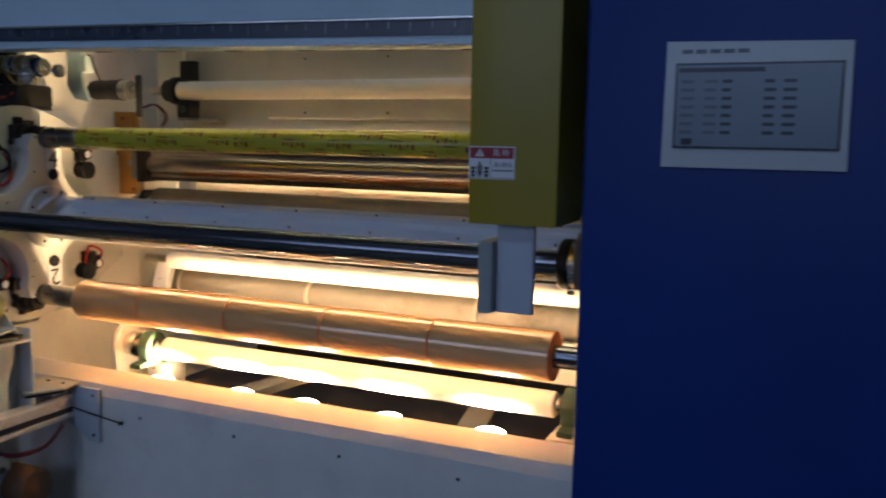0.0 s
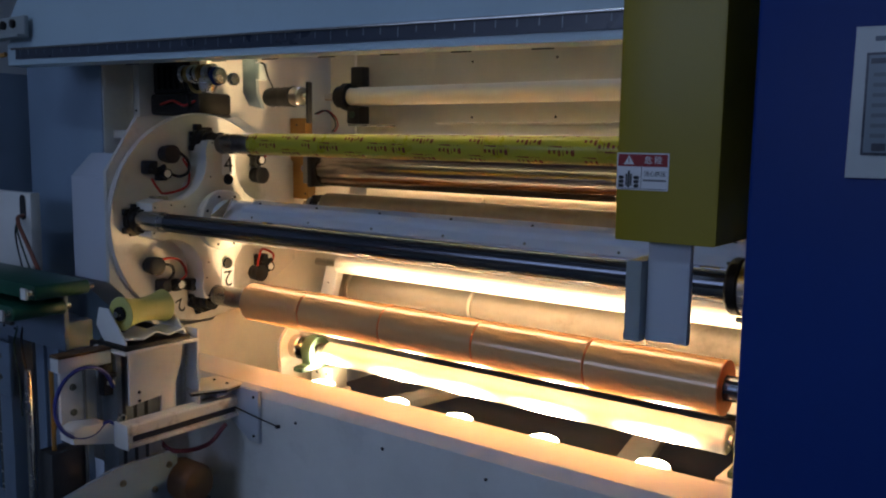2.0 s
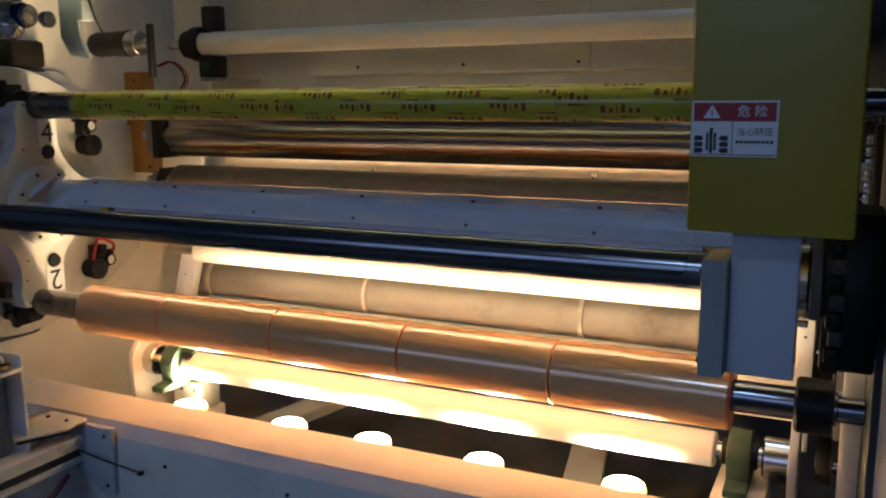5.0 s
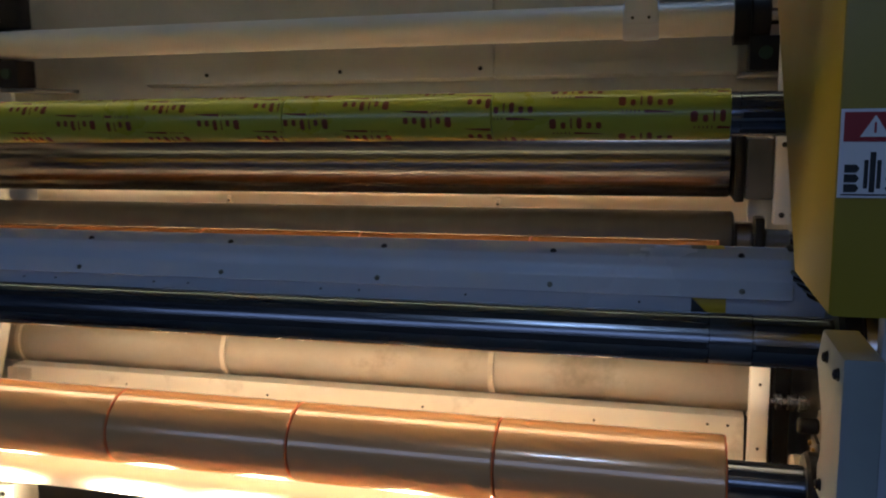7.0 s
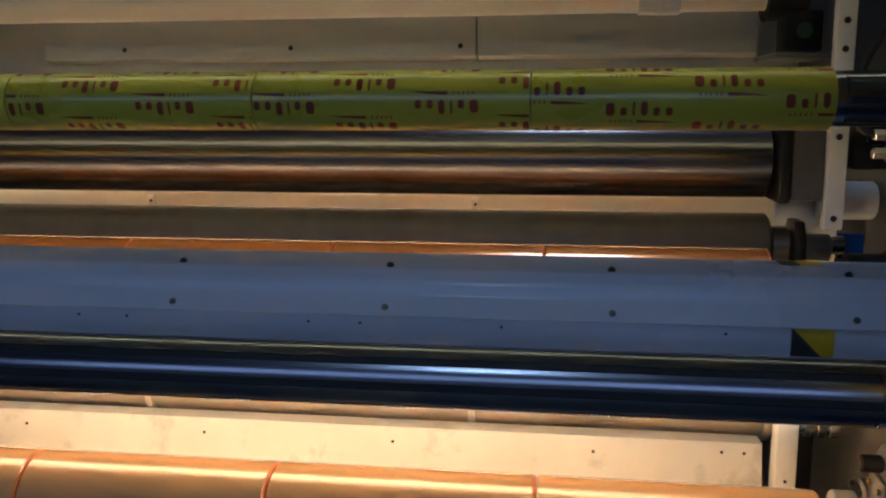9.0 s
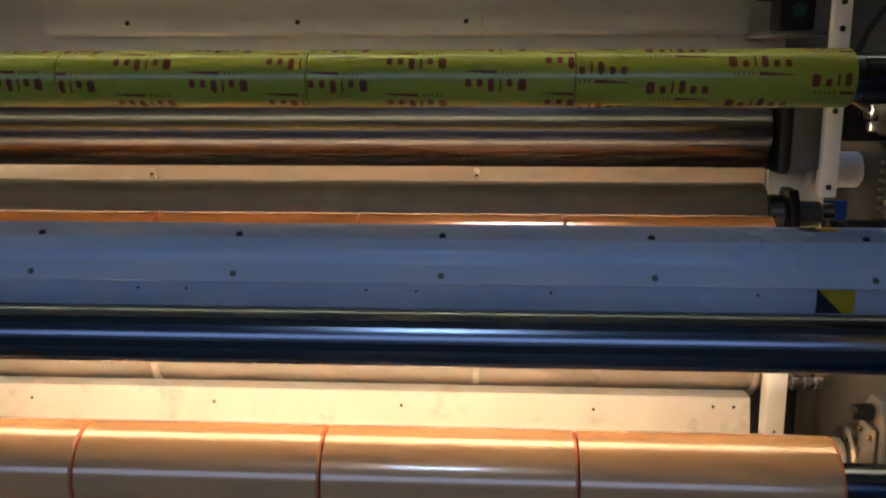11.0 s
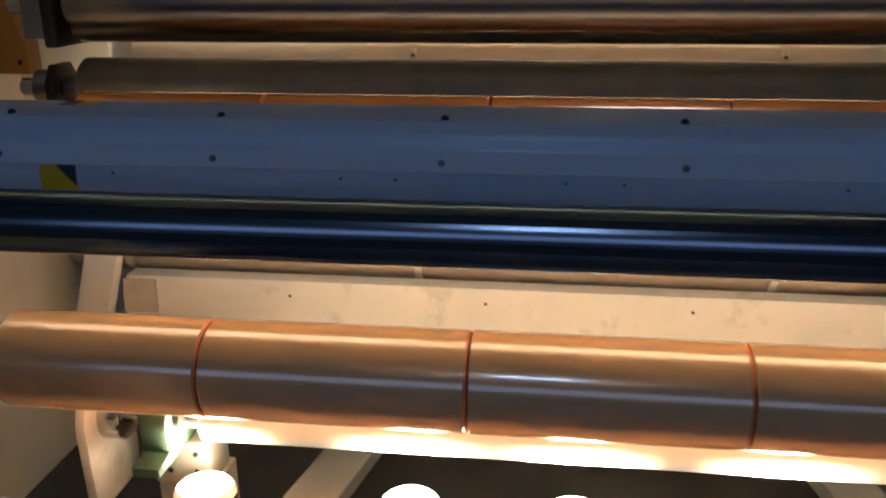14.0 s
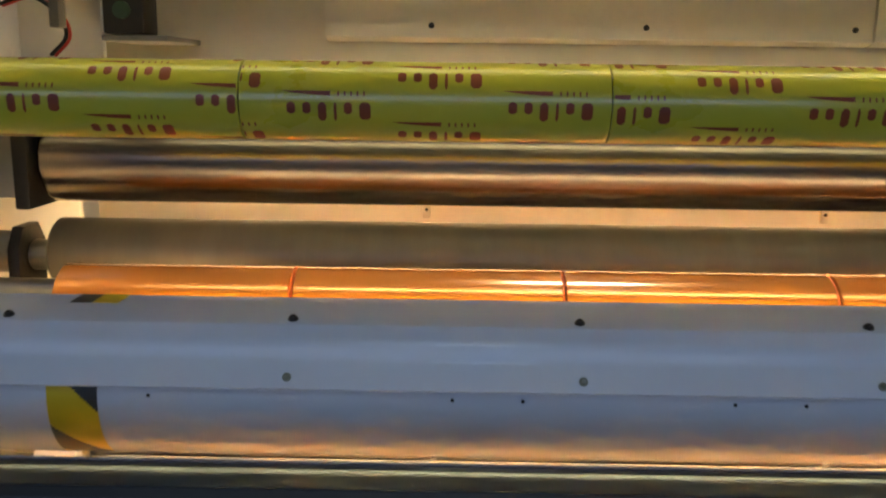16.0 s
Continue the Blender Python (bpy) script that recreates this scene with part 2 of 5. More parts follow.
def sheet(profile, thick, x0, x1):
    """Folded sheet metal along x; profile of (y, z) on its outer side, thickness to its right-hand side."""
    p = [Vector(q) for q in profile]
    inner = []
    for i, q in enumerate(p):
        d = (p[min(i + 1, len(p) - 1)] - p[max(i - 1, 0)]).normalized()
        inner.append(q + Vector((d.y, -d.x)) * thick)
    return prism([tuple(q) for q in p + inner[::-1]], "x", x0, x1)


def tube(points, r, seg=10, bm=None, steps=8):
    """A bent hose or wire through the points."""
    bm = bm or bmesh.new()
    P = [Vector(p) for p in points]
    P = [P[0] * 2 - P[1]] + P + [P[-1] * 2 - P[-2]]
    path = []
    for i in range(1, len(P) - 2):
        for k in range(steps):
            t = k / steps
            a, b, c, d = P[i - 1:i + 3]
            path.append(0.5 * (2 * b + (c - a) * t + (2 * a - 5 * b + 4 * c - d) * t * t + (3 * b - a - 3 * c + d) * t ** 3))
    path.append(P[-2])
    prev, up = None, Vector((0.13, 0.31, 0.94))
    for i, q in enumerate(path):
        d = (path[min(i + 1, len(path) - 1)] - path[max(i - 1, 0)]).normalized()
        u = d.cross(up)
        u = (u if u.length > 0.05 else d.cross(Vector((1, 0, 0)))).normalized()
        w = d.cross(u)
        ring = [bm.verts.new(q + (u * math.cos(2 * math.pi * k / seg) + w * math.sin(2 * math.pi * k / seg)) * r) for k in range(seg)]
        if prev:
            for k in range(seg):
                bm.faces.new((prev[k], prev[(k + 1) % seg], ring[(k + 1) % seg], ring[k]))
        else:
            bm.faces.new(ring)
        prev = ring
    bm.faces.new(prev[::-1])
    return bm


def bolt_mesh(r=0.0038, h=0.0038, m=None):
    """A socket-head screw, its head along +z."""
    bm = lathe([(0, 0), (0, r * 1.25), (0.0012, r * 1.25), (0.0014, r), (h - 0.001, r), (h, r - 0.001), (h, r * 0.5), (h * 0.4, r * 0.48), (h * 0.4, 0)], 0, 0, 12)
    bm.transform(pose(0, 0, 0, 0, -90, 0))
    return finish(bm, m or BOLTM, "bolt")


BOLTM = mat("black_oxide_screw", (0.035, 0.033, 0.032), 0.4, 0.7, vary=0.3)
DULLZINC = mat("dull_zinc", (0.16, 0.16, 0.13), 0.4, 0.8, vary=0.3)
BOLT = bolt_mesh()
STEELBOLT = bolt_mesh(0.0031, 0.0035, DULLZINC)
DOTBOLT = bolt_mesh(0.0013, 0.001)
BIGBOLT = bolt_mesh(0.008, 0.007, DULLZINC)
SMALLBOLT = bolt_mesh(0.0024, 0.002)


def bolt(parent, at, direction=(0, -1, 0), mesh=None):
    ob = new("bolt", mesh or BOLT)
    q = Vector(direction).to_track_quat("Z", "Y").to_matrix().to_4x4()
    ob.matrix_world = Matrix.Translation(Vector(at) - Vector(root(parent).location)) @ q
    ob.parent = parent
    return ob


def text_mesh(body, size, material, m, name):
    """Lettering in the built-in font as a thin plate in the pose m."""
    c = bpy.data.curves.new(name, "FONT")
    c.body, c.size, c.extrude, c.align_x, c.align_y = body, size, 0.0004, "CENTER", "CENTER"
    o = new(name, c)
    me = bpy.data.meshes.new_from_object(o.evaluated_get(bpy.context.evaluated_depsgraph_get()))
    bpy.data.objects.remove(o)
    me.transform(m)
    me.materials.clear()
    me.materials.append(material)
    return me


def lettering(name, body, size, material, m, parent, label=""):
    me = text_mesh(body, size, material, Matrix.Translation(-Vector(root(parent).location)) @ m, name)
    ob = new(name, me)
    ob.parent = parent
    return tagged(ob, label)


# ---------------------------------------------------------------- hall
CY, CZ = -0.040, 1.2325          # the turret's axis


def hall():
    floor = box(-8, 8, -9.2, 5, -0.1, 0.0, 0)
    solo("floor", floor, FLOORM, "grey sealed concrete workshop floor", "floor", kind="structure", smooth=0)
    solo("ceiling", box(-8, 8, -9.2, 5, 7.5, 7.6, 0), CEIL, "plain grey workshop ceiling", "ceiling", kind="structure", smooth=0)
    solo("wall_north", box(-8, 8, 5.0, 5.15, 0, 7.5, 0), HALL, "plain grey plaster workshop wall", "wall", kind="structure", smooth=0)
    solo("wall_west", box(-8.15, -8, -9.2, 5, 0, 7.5, 0), HALL, "plain grey plaster workshop wall", "wall", kind="structure", smooth=0)
    solo("wall_east", box(8, 8.15, -9.2, 5, 0, 7.5, 0), HALL, "plain grey plaster workshop wall", "wall", kind="structure", smooth=0)
    bm = box(-8, 8, -9.35, -9.2, 0, 2.45, 0)
    box(-8, 8, -9.35, -9.2, 4.35, 7.5, 0, bm)
    box(-8, -5.85, -9.35, -9.2, 2.45, 4.35, 0, bm)
    box(3.85, 8, -9.35, -9.2, 2.45, 4.35, 0, bm)
    solo("wall_south", bm, HALL, "plaster workshop wall with a strip window", "wall", kind="structure", smooth=0)
    solo("backdrop", box(-7, 5, -10.6, -10.5, 1.6, 5.2, 0), SKYGLOW, "pale daylight outside the strip window", "backdrop", kind="structure", smooth=0)
    for lx, ly, where in ((-0.25, -5.8, "the aisle"), (OVER_X, OVER_Y, "the open machine top")):
        lamp = thing("ceiling_light", (lx, ly, 6.2), "white rectangular bay light hung above " + where, "lamp", "bay lights")
        part("housing", box(lx - 0.45, lx + 0.45, ly - 0.28, ly + 0.28, 6.24, 6.34, 0.006), WHITE, lamp)
        part("diffuser", box(lx - 0.42, lx + 0.42, ly - 0.25, ly + 0.25, 6.20, 6.2395, 0), TUBEGLOW, lamp, "lit cool white diffuser")
        for x in (lx - 0.35, lx + 0.35):
            part("hanger", box(x, x + 0.01, ly - 0.005, ly + 0.005, 6.34, 7.5, 0), STEEL, lamp)


hall()

# ---------------------------------------------------------------- machine frame


def frame_plates():
    left = thing("machine_wall", (-1.2, 0.3, 0.0), "cream painted steel side frame plate of the winding machine", "wall", "side frames", "structure")
    part("plate", prism([(-0.30, 0), (1.3, 0), (1.3, 2.2), (0.02, 2.2), (0.02, 1.62), (0.10, 1.60), (0.36, 1.33), (0.36, 1.10), (0.02, 0.86), (-0.30, 0.86)], "x", -1.17, -1.13), CREAM, left)
    # the right plate has a darker base colour than the cream left one
    right = thing("machine_wall", (1.2, 0.3, 0.0), "dark grey stained side frame plate of the winding machine", "wall", "side frames", "structure")
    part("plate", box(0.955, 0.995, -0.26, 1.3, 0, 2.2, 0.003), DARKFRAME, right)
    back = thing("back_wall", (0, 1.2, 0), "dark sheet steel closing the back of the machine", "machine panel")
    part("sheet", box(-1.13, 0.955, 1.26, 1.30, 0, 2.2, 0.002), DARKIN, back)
    roof = thing("machine_roof", (0, 0.5, 2.2), "pale painted sheet steel roof over the winding machine", "machine panel")
    part("sheet", box(-1.7, 1.12, -0.46, 0.06, 2.2, 2.23, 0.003), PALE, roof)
    pit = thing("machine_tray", (0, 0.5, 0.5), "dark tray beneath the lamps and rollers", "tray")
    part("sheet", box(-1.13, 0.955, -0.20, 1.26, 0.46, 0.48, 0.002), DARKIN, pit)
    for x, s in ((-0.60, 0.16), (0.40, -0.16)):
        part("strut", prism([(x, -0.05), (x + 0.09, -0.05), (x + 0.09 + s, 0.75), (x + s, 0.75)], "z", 0.60, 0.63, 0.002), SHADEGREY, pit, "grey flat strut")


def header():
    h = thing("header_beam", (-0.3, -0.3, 1.85), "pale blue-grey painted header beam with a dark ruler strip", "machine beam")
    slope = pose(0, 0, 0, 0, 1.15, 0)

    def lean(bm):
        bm.transform(Matrix.Translation((0, 0, 1.75)) @ slope @ Matrix.Translation((0, 0, -1.75)))
        return bm
    part("beam", lean(prism([(-0.452, 1.704), (-0.452, 1.766), (-0.440, 1.800), (-0.440, 1.86), (-0.34, 2.10), (-0.34, 2.16), (0.05, 2.16), (0.05, 1.76), (-0.06, 1.74), (-0.40, 1.700)], "x", -1.56, 0.96, 0.002)), HEADER, h)
    ruler = part("ruler", lean(box(-1.50, 0.95, -0.4565, -0.4525, 1.722, 1.752, 0)), SCREENDARK, h, "dark ruler strip with fine marks")
    bm = bmesh.new()
    for i in range(48):
        x = -1.47 + i * 0.05
        box(x, x + 0.0025, -0.4575, -0.4568, 1.736 if i % 4 else 1.729, 1.750, 0, bm)
    t = part("marks", lean(bm), SCREEN, ruler, "faint ruler marks", 0)
    t["kind"] = "stuff"
    part("lip", lean(box(-1.52, 0.95, -0.462, -0.4525, 1.752, 1.758, 0.001)), STEEL, h)
    for i in range(9):
        x = -1.2 + i * 0.22
        part("slot", lean(prism([(-0.25, 1.7165 - 0.003), (-0.23, 1.7188 - 0.003), (-0.23, 1.7288), (-0.25, 1.7265)], "x", x, x + 0.045)), HAZB, h, "dark slot in the underside")
    clip = thing("corner_bracket", (-1.46, -0.5, 1.85), "pale corner bracket bolted on the header beam's end", "bracket")
    part("plate", box(-1.62, -1.41, -0.470, -0.455, 1.815, 1.885, 0.003), TEALGREY, clip)
    part("flange", box(-1.62, -1.40, -0.500, -0.4705, 1.815, 1.824, 0.002), TEALGREY, clip)
    for x, z in ((-1.575, 1.858), (-1.535, 1.860), (-1.475, 1.862)):
        part("screw", turned([(0, 0), (0, 0.014), (0.010, 0.014), (0.012, 0.010), (0.012, 0)], Matrix.Translation((x, -0.4702, z)) @ pose(0, 0, 0, 90, 0, 0), 6), GREASE, clip, "dark hex screw")
    w = thing("cable", (-1.6, -0.46, 1.75), "orange sheathed cable run below the header beam's end", "cable")
    part("strand", tube([(-1.75, -0.44, 1.84), (-1.68, -0.455, 1.80), (-1.64, -0.46, 1.775), (-1.585, -0.462, 1.768), (-1.565, -0.455, 1.772)], 0.008, 10), OCHRE, w)


def back_panels():
    p = thing("upper_panel", (0, 0.6, 1.7), "cream painted sheet metal back panel with bolts", "machine panel")
    for x0, x1 in ((-0.565, 0.283), (0.287, 0.78)):
        part("panel", sheet([(0.60, 1.565), (0.575, 1.572), (0.575, 2.0)], 0.012, x0, x1), CREAM, p)
    for x in (-0.40, -0.067, 0.255):
        for z in (1.59, 1.78):
            bolt(p, (x, 0.575, z))
    q = thing("middle_panel", (0, 0.66, 1.4), "pale curved sheet behind the chrome roller", "machine panel")
    part("sheet", sheet([(0.675, 1.18), (0.675, 1.345), (0.64, 1.44), (0.612, 1.52), (0.606, 1.62), (0.606, 2.1)], 0.01, -0.98, 0.86), CREAM, q)
    for x in (-0.408, 0.275):
        part("clip", box(x - 0.007, x + 0.007, 0.662, 0.6745, 1.272, 1.300, 0.003), WORN, q, "small worn clip")
        bolt(q, (x, 0.662, 1.288), (0, -1, 0), SMALLBOLT)


def lower_group():
    duct = thing("exhaust_duct", (0, 0.62, 0.93), "grimy cream round duct with raised ring ribs", "duct")
    part("pipe", rod(-1.12, 0.852, 0.066, 0.630, 0.914, 40), DUCTM, duct)
    for x in (-0.985, -0.390, 0.277, 0.835):
        part("rib", lathe([(x - 0.006, 0.063), (x - 0.006, 0.074), (x + 0.006, 0.074), (x + 0.006, 0.063)], 0.630, 0.914, 40), WORN, duct)
    rail = thing("angle_rail", (0, 0.52, 0.84), "cream folded steel angle with small screws below the duct", "machine rail")
    part("angle", sheet([(0.57, 0.868), (0.527, 0.868), (0.512, 0.79), (0.512, 0.74)], -0.006, -0.975, 0.817), RAILCREAM, rail)
    for i in range(6):
        bolt(rail, (-1.02 + 0.383 * i + 0.0, 0.5215, 0.84), (0, -1, 0.19), SMALLBOLT) if -0.95 < -1.02 + 0.383 * i < 0.8 else None
    part("end_bracket", prism([(0.500, 0.800), (0.505, 0.868), (0.5095, 0.868), (0.5045, 0.800)], "x", -0.972, -0.905, 0), WORN, rail, "oily end bracket")
    for x in (-0.935, 0.745, 0.785):
        for z in (0.83, 0.85):
            bolt(rail, (x, 0.5225, z), (0, -1, 0.19), SMALLBOLT)
    b = thing("support_plate", (0.83, 0.46, 0.85), "upright cream support plate beside the duct", "bracket", "duct supports")
    part("plate", box(0.8175, 0.853, 0.43, 0.47, 0.70, 1.01, 0.003), WHITE, b)
    for z in (0.80, 0.84, 0.97):
        bolt(b, (0.835, 0.43, z), (0, -1, 0), SMALLBOLT)
    b = thing("support_plate", (-1.0, 0.46, 0.78), "slanted cream support plate beside the duct", "bracket", "duct supports")
    part("plate", prism([(-1.060, 0.77), (-0.995, 0.77), (-0.918, 1.03), (-0.985, 1.03)], "y", 0.45, 0.485, 0.003), WHITE, b)
    for x, z in ((-1.035, 0.815), (-1.010, 0.815), (-0.975, 0.96)):
        bolt(b, (x, 0.45, z), (0, -1, 0), SMALLBOLT)


def roller(name, label, x0, x1, r, y, z, m, journal=0.015, reach=0.12):
    t = thing(name, ((x0 + x1) / 2, y, z - r), label, "roller")
    part("barrel", rod(x0, x1, r, y, z, 56, 0.004), m, t)
    part("journal", rod(x0 - reach, x0 - 0.0005, journal, y, z, 20), STEEL, t)
    part("journal", rod(x1 + 0.0005, x1 + reach, journal, y, z, 20), STEEL, t)
    return t


def rollers():
    roller("chrome_roller", "large polished chrome guide roller with dull streaks", -0.909, 0.761, 0.060, 0.375, 1.397, CHROME)
    roller("rubber_roller", "dark brown rubber contact roller behind the winding log", -0.920, 0.770, 0.050, 0.392, 1.260, RUBBER)
    roller("white_roller", "white coated guide roller in front of the back panel", -0.863, 0.77, 0.032, 0.452, 1.663, ROLLWHITE)
    roller("idler_roller", "white idler roller glowing under the warm lamps", -0.925, 0.80, 0.033, 0.46, 1.035, ROLLWHITE)
    roller("lower_roller", "white coated lower roller lit by the heat lamps", -0.653, 0.695, 0.036, 0.128, 0.796, ROLLWHITE, 0.018, 0.15)
    for x, s in ((-0.718, -1), (0.742, 1)):
        b = thing("pillow_block", (x, 0.128, 0.70), "green cast iron pillow block bearing on a pale foot", "bearing", "pillow blocks")
        part("housing", prism([(0.128 + 0.050 * math.cos(a), 0.796 + 0.050 * math.sin(a)) for a in [math.pi * k / 12 for k in range(13)]] + [(0.085, 0.755), (0.045, 0.750), (0.045, 0.735), (0.211, 0.735), (0.211, 0.750), (0.171, 0.755)], "x", x - 0.022, x + 0.022, 0.004), GREEN, b)
        part("collar", rod(x - 0.034, x + 0.034, 0.027, 0.128, 0.796, 24), GREASE, b)
        for y in (0.062, 0.194):
            bolt(b, (x, y, 0.75), (0, 0, 1))
        fy = 0.03 if s > 0 else 0.150
        part("foot", box(x - 0.045, x + 0.055, fy, 0.226, 0.655, 0.734, 0.005), WORN, b, "worn pale steel foot")
        for dz in (0.68, 0.712):
            for dx in (-0.015, 0.03):
                bolt(b, (x + dx, fy, dz))
        part("stand", box(x - 0.05, x + 0.06, fy + 0.02, 0.24, 0.48, 0.654, 0.004), WORN, b)
        h = thing("roller_flange", (x + s * 0.078, 0.128, 0.75), "worn steel flange hub at the lower roller's end", "flange", "roller hubs")
        cx = x + s * 0.078
        part("hub", rod(cx - 0.035, cx + 0.02, 0.042, 0.128, 0.796, 32, 0.004), STEEL, h)
        part("plate", prism([(0.128 + 0.075 * math.cos(a), 0.796 + 0.075 * math.sin(a)) for a in [math.pi * k / 14 for k in range(15)]] + [(0.06, 0.65), (0.196, 0.65)], "x", cx + s * 0.022 - 0.008, cx + s * 0.022 + 0.008, 0.002), WORN, h)


frame_plates()
header()
back_panels()
lower_group()
rollers()

# ---------------------------------------------------------------- turret
DISC_X = -1.10          # the disc; the cross plate stands proud of it


def arc(cy, cz, r, a0, a1, n):
    return [(cy + r * math.cos(radians(a0 + (a1 - a0) * k / n)), cz + r * math.sin(radians(a0 + (a1 - a0) * k / n))) for k in range(n + 1)]


FACE_X = -1.000         # the front of the cross plate
TURN = -3.0       # degrees by which the turret stands off the upright
SHAFTS = {"top": (-0.024, 1.488), "low": (-0.056, 0.977), "front": (-0.311, 1.246), "rear": (0.238, 1.224)}


def turret():
    h = thing("turret_housing", (-1.3, CY, 0.75), "pale painted octagonal housing round the turret disc", "machine housing")
    s, c = 0.185, 0.345
    octa = [(CY - c, CZ - s), (CY - c, CZ + s - 0.02), (CY - s - 0.045, CZ + c - 0.008), (CY + s, CZ + c), (CY + c + 0.1, CZ + s), (CY + c + 0.1, CZ - s), (CY + s, CZ - c), (CY - s, CZ - c)]
    low = [(CY - c, CZ - s), (CY - c, 1.377), (-0.312, 1.452), (CY + s, 1.452)] + octa[4:]
    part("drum", prism(low, "x", -1.32, DISC_X - 0.03, 0.004), PALE, h)
    part("face", prism([(CY + (y - CY) * 1.005, CZ + (z - CZ) * 1.005) for y, z in octa], "x", DISC_X - 0.029, DISC_X - 0.012, 0.002), TURRETWHITE, h, "white face plate")
    t = thing("turret", (DISC_X, CY, 0.9), "white rotary turret with a cross-shaped arm plate and black fittings", "turret")
    part("disc", lathe([(-0.012, 0), (-0.012, 0.352), (0.0, 0.357), (0.012, 0.352), (0.012, 0)], CY, CZ, 96, x=DISC_X), TURRETWHITE, t)
    # the cross: four arms with hollow curves between them
    pts = []
    for q in range(4):
        b = 90 * q + TURN
        ca = b + 45
        cy, cz = CY + 0.268 * math.cos(radians(ca)), CZ + 0.268 * math.sin(radians(ca))
        for r, da in ((0.258, -13.2), (0.270, -11.2), (0.270, 11.2), (0.258, 13.2)):
            pts.append((CY + r * math.cos(radians(b + da)), CZ + r * math.sin(radians(b + da))))
        pts += arc(cy, cz, 0.128, ca - 120, ca - 240, 18)
    part("cross_plate", prism(pts, "x", DISC_X + 0.0125, FACE_X, 0.002), TURRETWHITE, t)
    part("hub", lathe([(0, 0), (0, 0.098), (0.006, 0.101), (0.03, 0.101), (0.034, 0.097), (0.034, 0)], CY, CZ, 48, x=FACE_X + 0.0005), TURRETWHITE, t, "white round hub flange with bolts")
    for k in range(8):
        a = radians(45 * k + 20)
        bolt(t, (FACE_X + 0.0345, CY + 0.085 * math.cos(a), CZ + 0.085 * math.sin(a)), (1, 0, 0))
    for q in range(4):
        for r, da in ((0.258, 9), (0.258, -9), (0.15, 17), (0.15, -17), (0.20, -14)):
            a = radians(90 * q + TURN + da)
            bolt(t, (FACE_X + 0.0005, CY + r * math.cos(a), CZ + r * math.sin(a)), (1, 0, 0), SMALLBOLT)
    face = Matrix(((0, 0, 1, 0), (1, 0, 0, 0), (0, 1, 0, 0), (0, 0, 0, 1)))
    for body, yy, zz, turn in (("4", -0.003, 1.416, 0), ("2", -0.012, 1.032, 180)):
        part("number_plate", box(FACE_X + 0.0005, FACE_X + 0.0025, yy - 0.027, yy + 0.027, zz - 0.034, zz + 0.036, 0), LABELWHITE, t, "pale plate behind a black number")
        lettering("number", body, 0.078, BLACKINK, Matrix.Translation((FACE_X + 0.0035, yy, zz)) @ face @ pose(0, 0, 0, 0, 0, turn), t)
        part("plug", lathe([(0, 0), (0, 0.019), (0.006, 0.017), (0.006, 0)], yy - 0.002, zz + (-0.048 if turn == 0 else 0.050), 20, x=FACE_X + 0.003), BLACK, t)
    lettering("number", "2", 0.065, BLACKINK, Matrix.Translation((DISC_X + 0.0125, -0.143, 0.944)) @ face @ pose(0, 0, 0, 0, 0, 200), t, "hand-drawn black number")
    # greasy shaft chucks on the disc, each with uneven lugs
    rng = random.Random(11)
    X = DISC_X + 0.0128
    for y, z in ((-0.306, 1.241), (-0.050, 1.496), (-0.062, 0.955)):
        chuck = part("chuck", lathe([(0, 0), (0, 0.044), (0.022, 0.046), (0.026, 0.039), (0.045, 0.038), (0.05, 0.030), (0.07, 0.030), (0.07, 0)], y, z, 32, x=X), GREASE, t, "black greasy shaft chuck")
        for k in range(7):
            a = radians(51 * k + rng.uniform(-12, 12))
            q = 0.045 + rng.uniform(-0.002, 0.005)
            h = rng.uniform(0.007, 0.011)
            cy, cz = y + q * math.cos(a), z + q * math.sin(a)
            part("lug", box(X + 0.002, X + rng.uniform(0.016, 0.034), cy - h, cy + h, cz - h, cz + h, 0.003), GREASE, chuck)
    # air ports, regulators with dials, and their hoses
    stations = (
        ((-0.190, 1.452), (-0.262, 1.410), (-0.216, 1.390), ((-0.262, 1.375), (-0.245, 1.340), (-0.212, 1.325), (-0.140, 1.345), (-0.118, 1.395), (-0.150, 1.437)), ((-0.165, 1.460), (-0.130, 1.432), (-0.128, 1.395), (-0.160, 1.380), (-0.200, 1.388))),
        ((-0.258, 1.092), (-0.222, 1.022), (-0.172, 1.022), ((-0.240, 1.108), (-0.205, 1.114), (-0.158, 1.095), (-0.146, 1.055), (-0.165, 1.032)), ((-0.225, 1.095), (-0.200, 1.085), (-0.196, 1.060), (-0.215, 1.040))),
        ((0.188, 1.375), (0.172, 1.462), (0.180, 1.430), ((0.150, 1.455), (0.160, 1.490), (0.195, 1.480), (0.205, 1.440)), ((0.175, 1.40), (0.155, 1.42), (0.165, 1.45))),
        ((0.178, 1.020), (0.196, 1.066), (0.216, 1.042), ((0.168, 1.040), (0.168, 1.080), (0.195, 1.106), (0.235, 1.085), (0.238, 1.050)), ((0.180, 1.03), (0.200, 1.015), (0.214, 1.03))),
    )
    for port, reg, dial, red, black in stations:
        on = lambda q: Matrix.Translation((X, *q)) @ pose(0, 0, 0, 0, 90, 0)
        part("rotary_port", turned([(0, 0), (0, 0.027), (0.02, 0.027), (0.024, 0.030), (0.045, 0.030), (0.049, 0.024), (0.049, 0)], on(port)), BLACK, t, "black round air port")
        body = part("regulator", box(X, X + 0.040, reg[0] - 0.020, reg[0] + 0.020, reg[1] - 0.022, reg[1] + 0.022, 0.006), GREASE, t, "black air regulator")
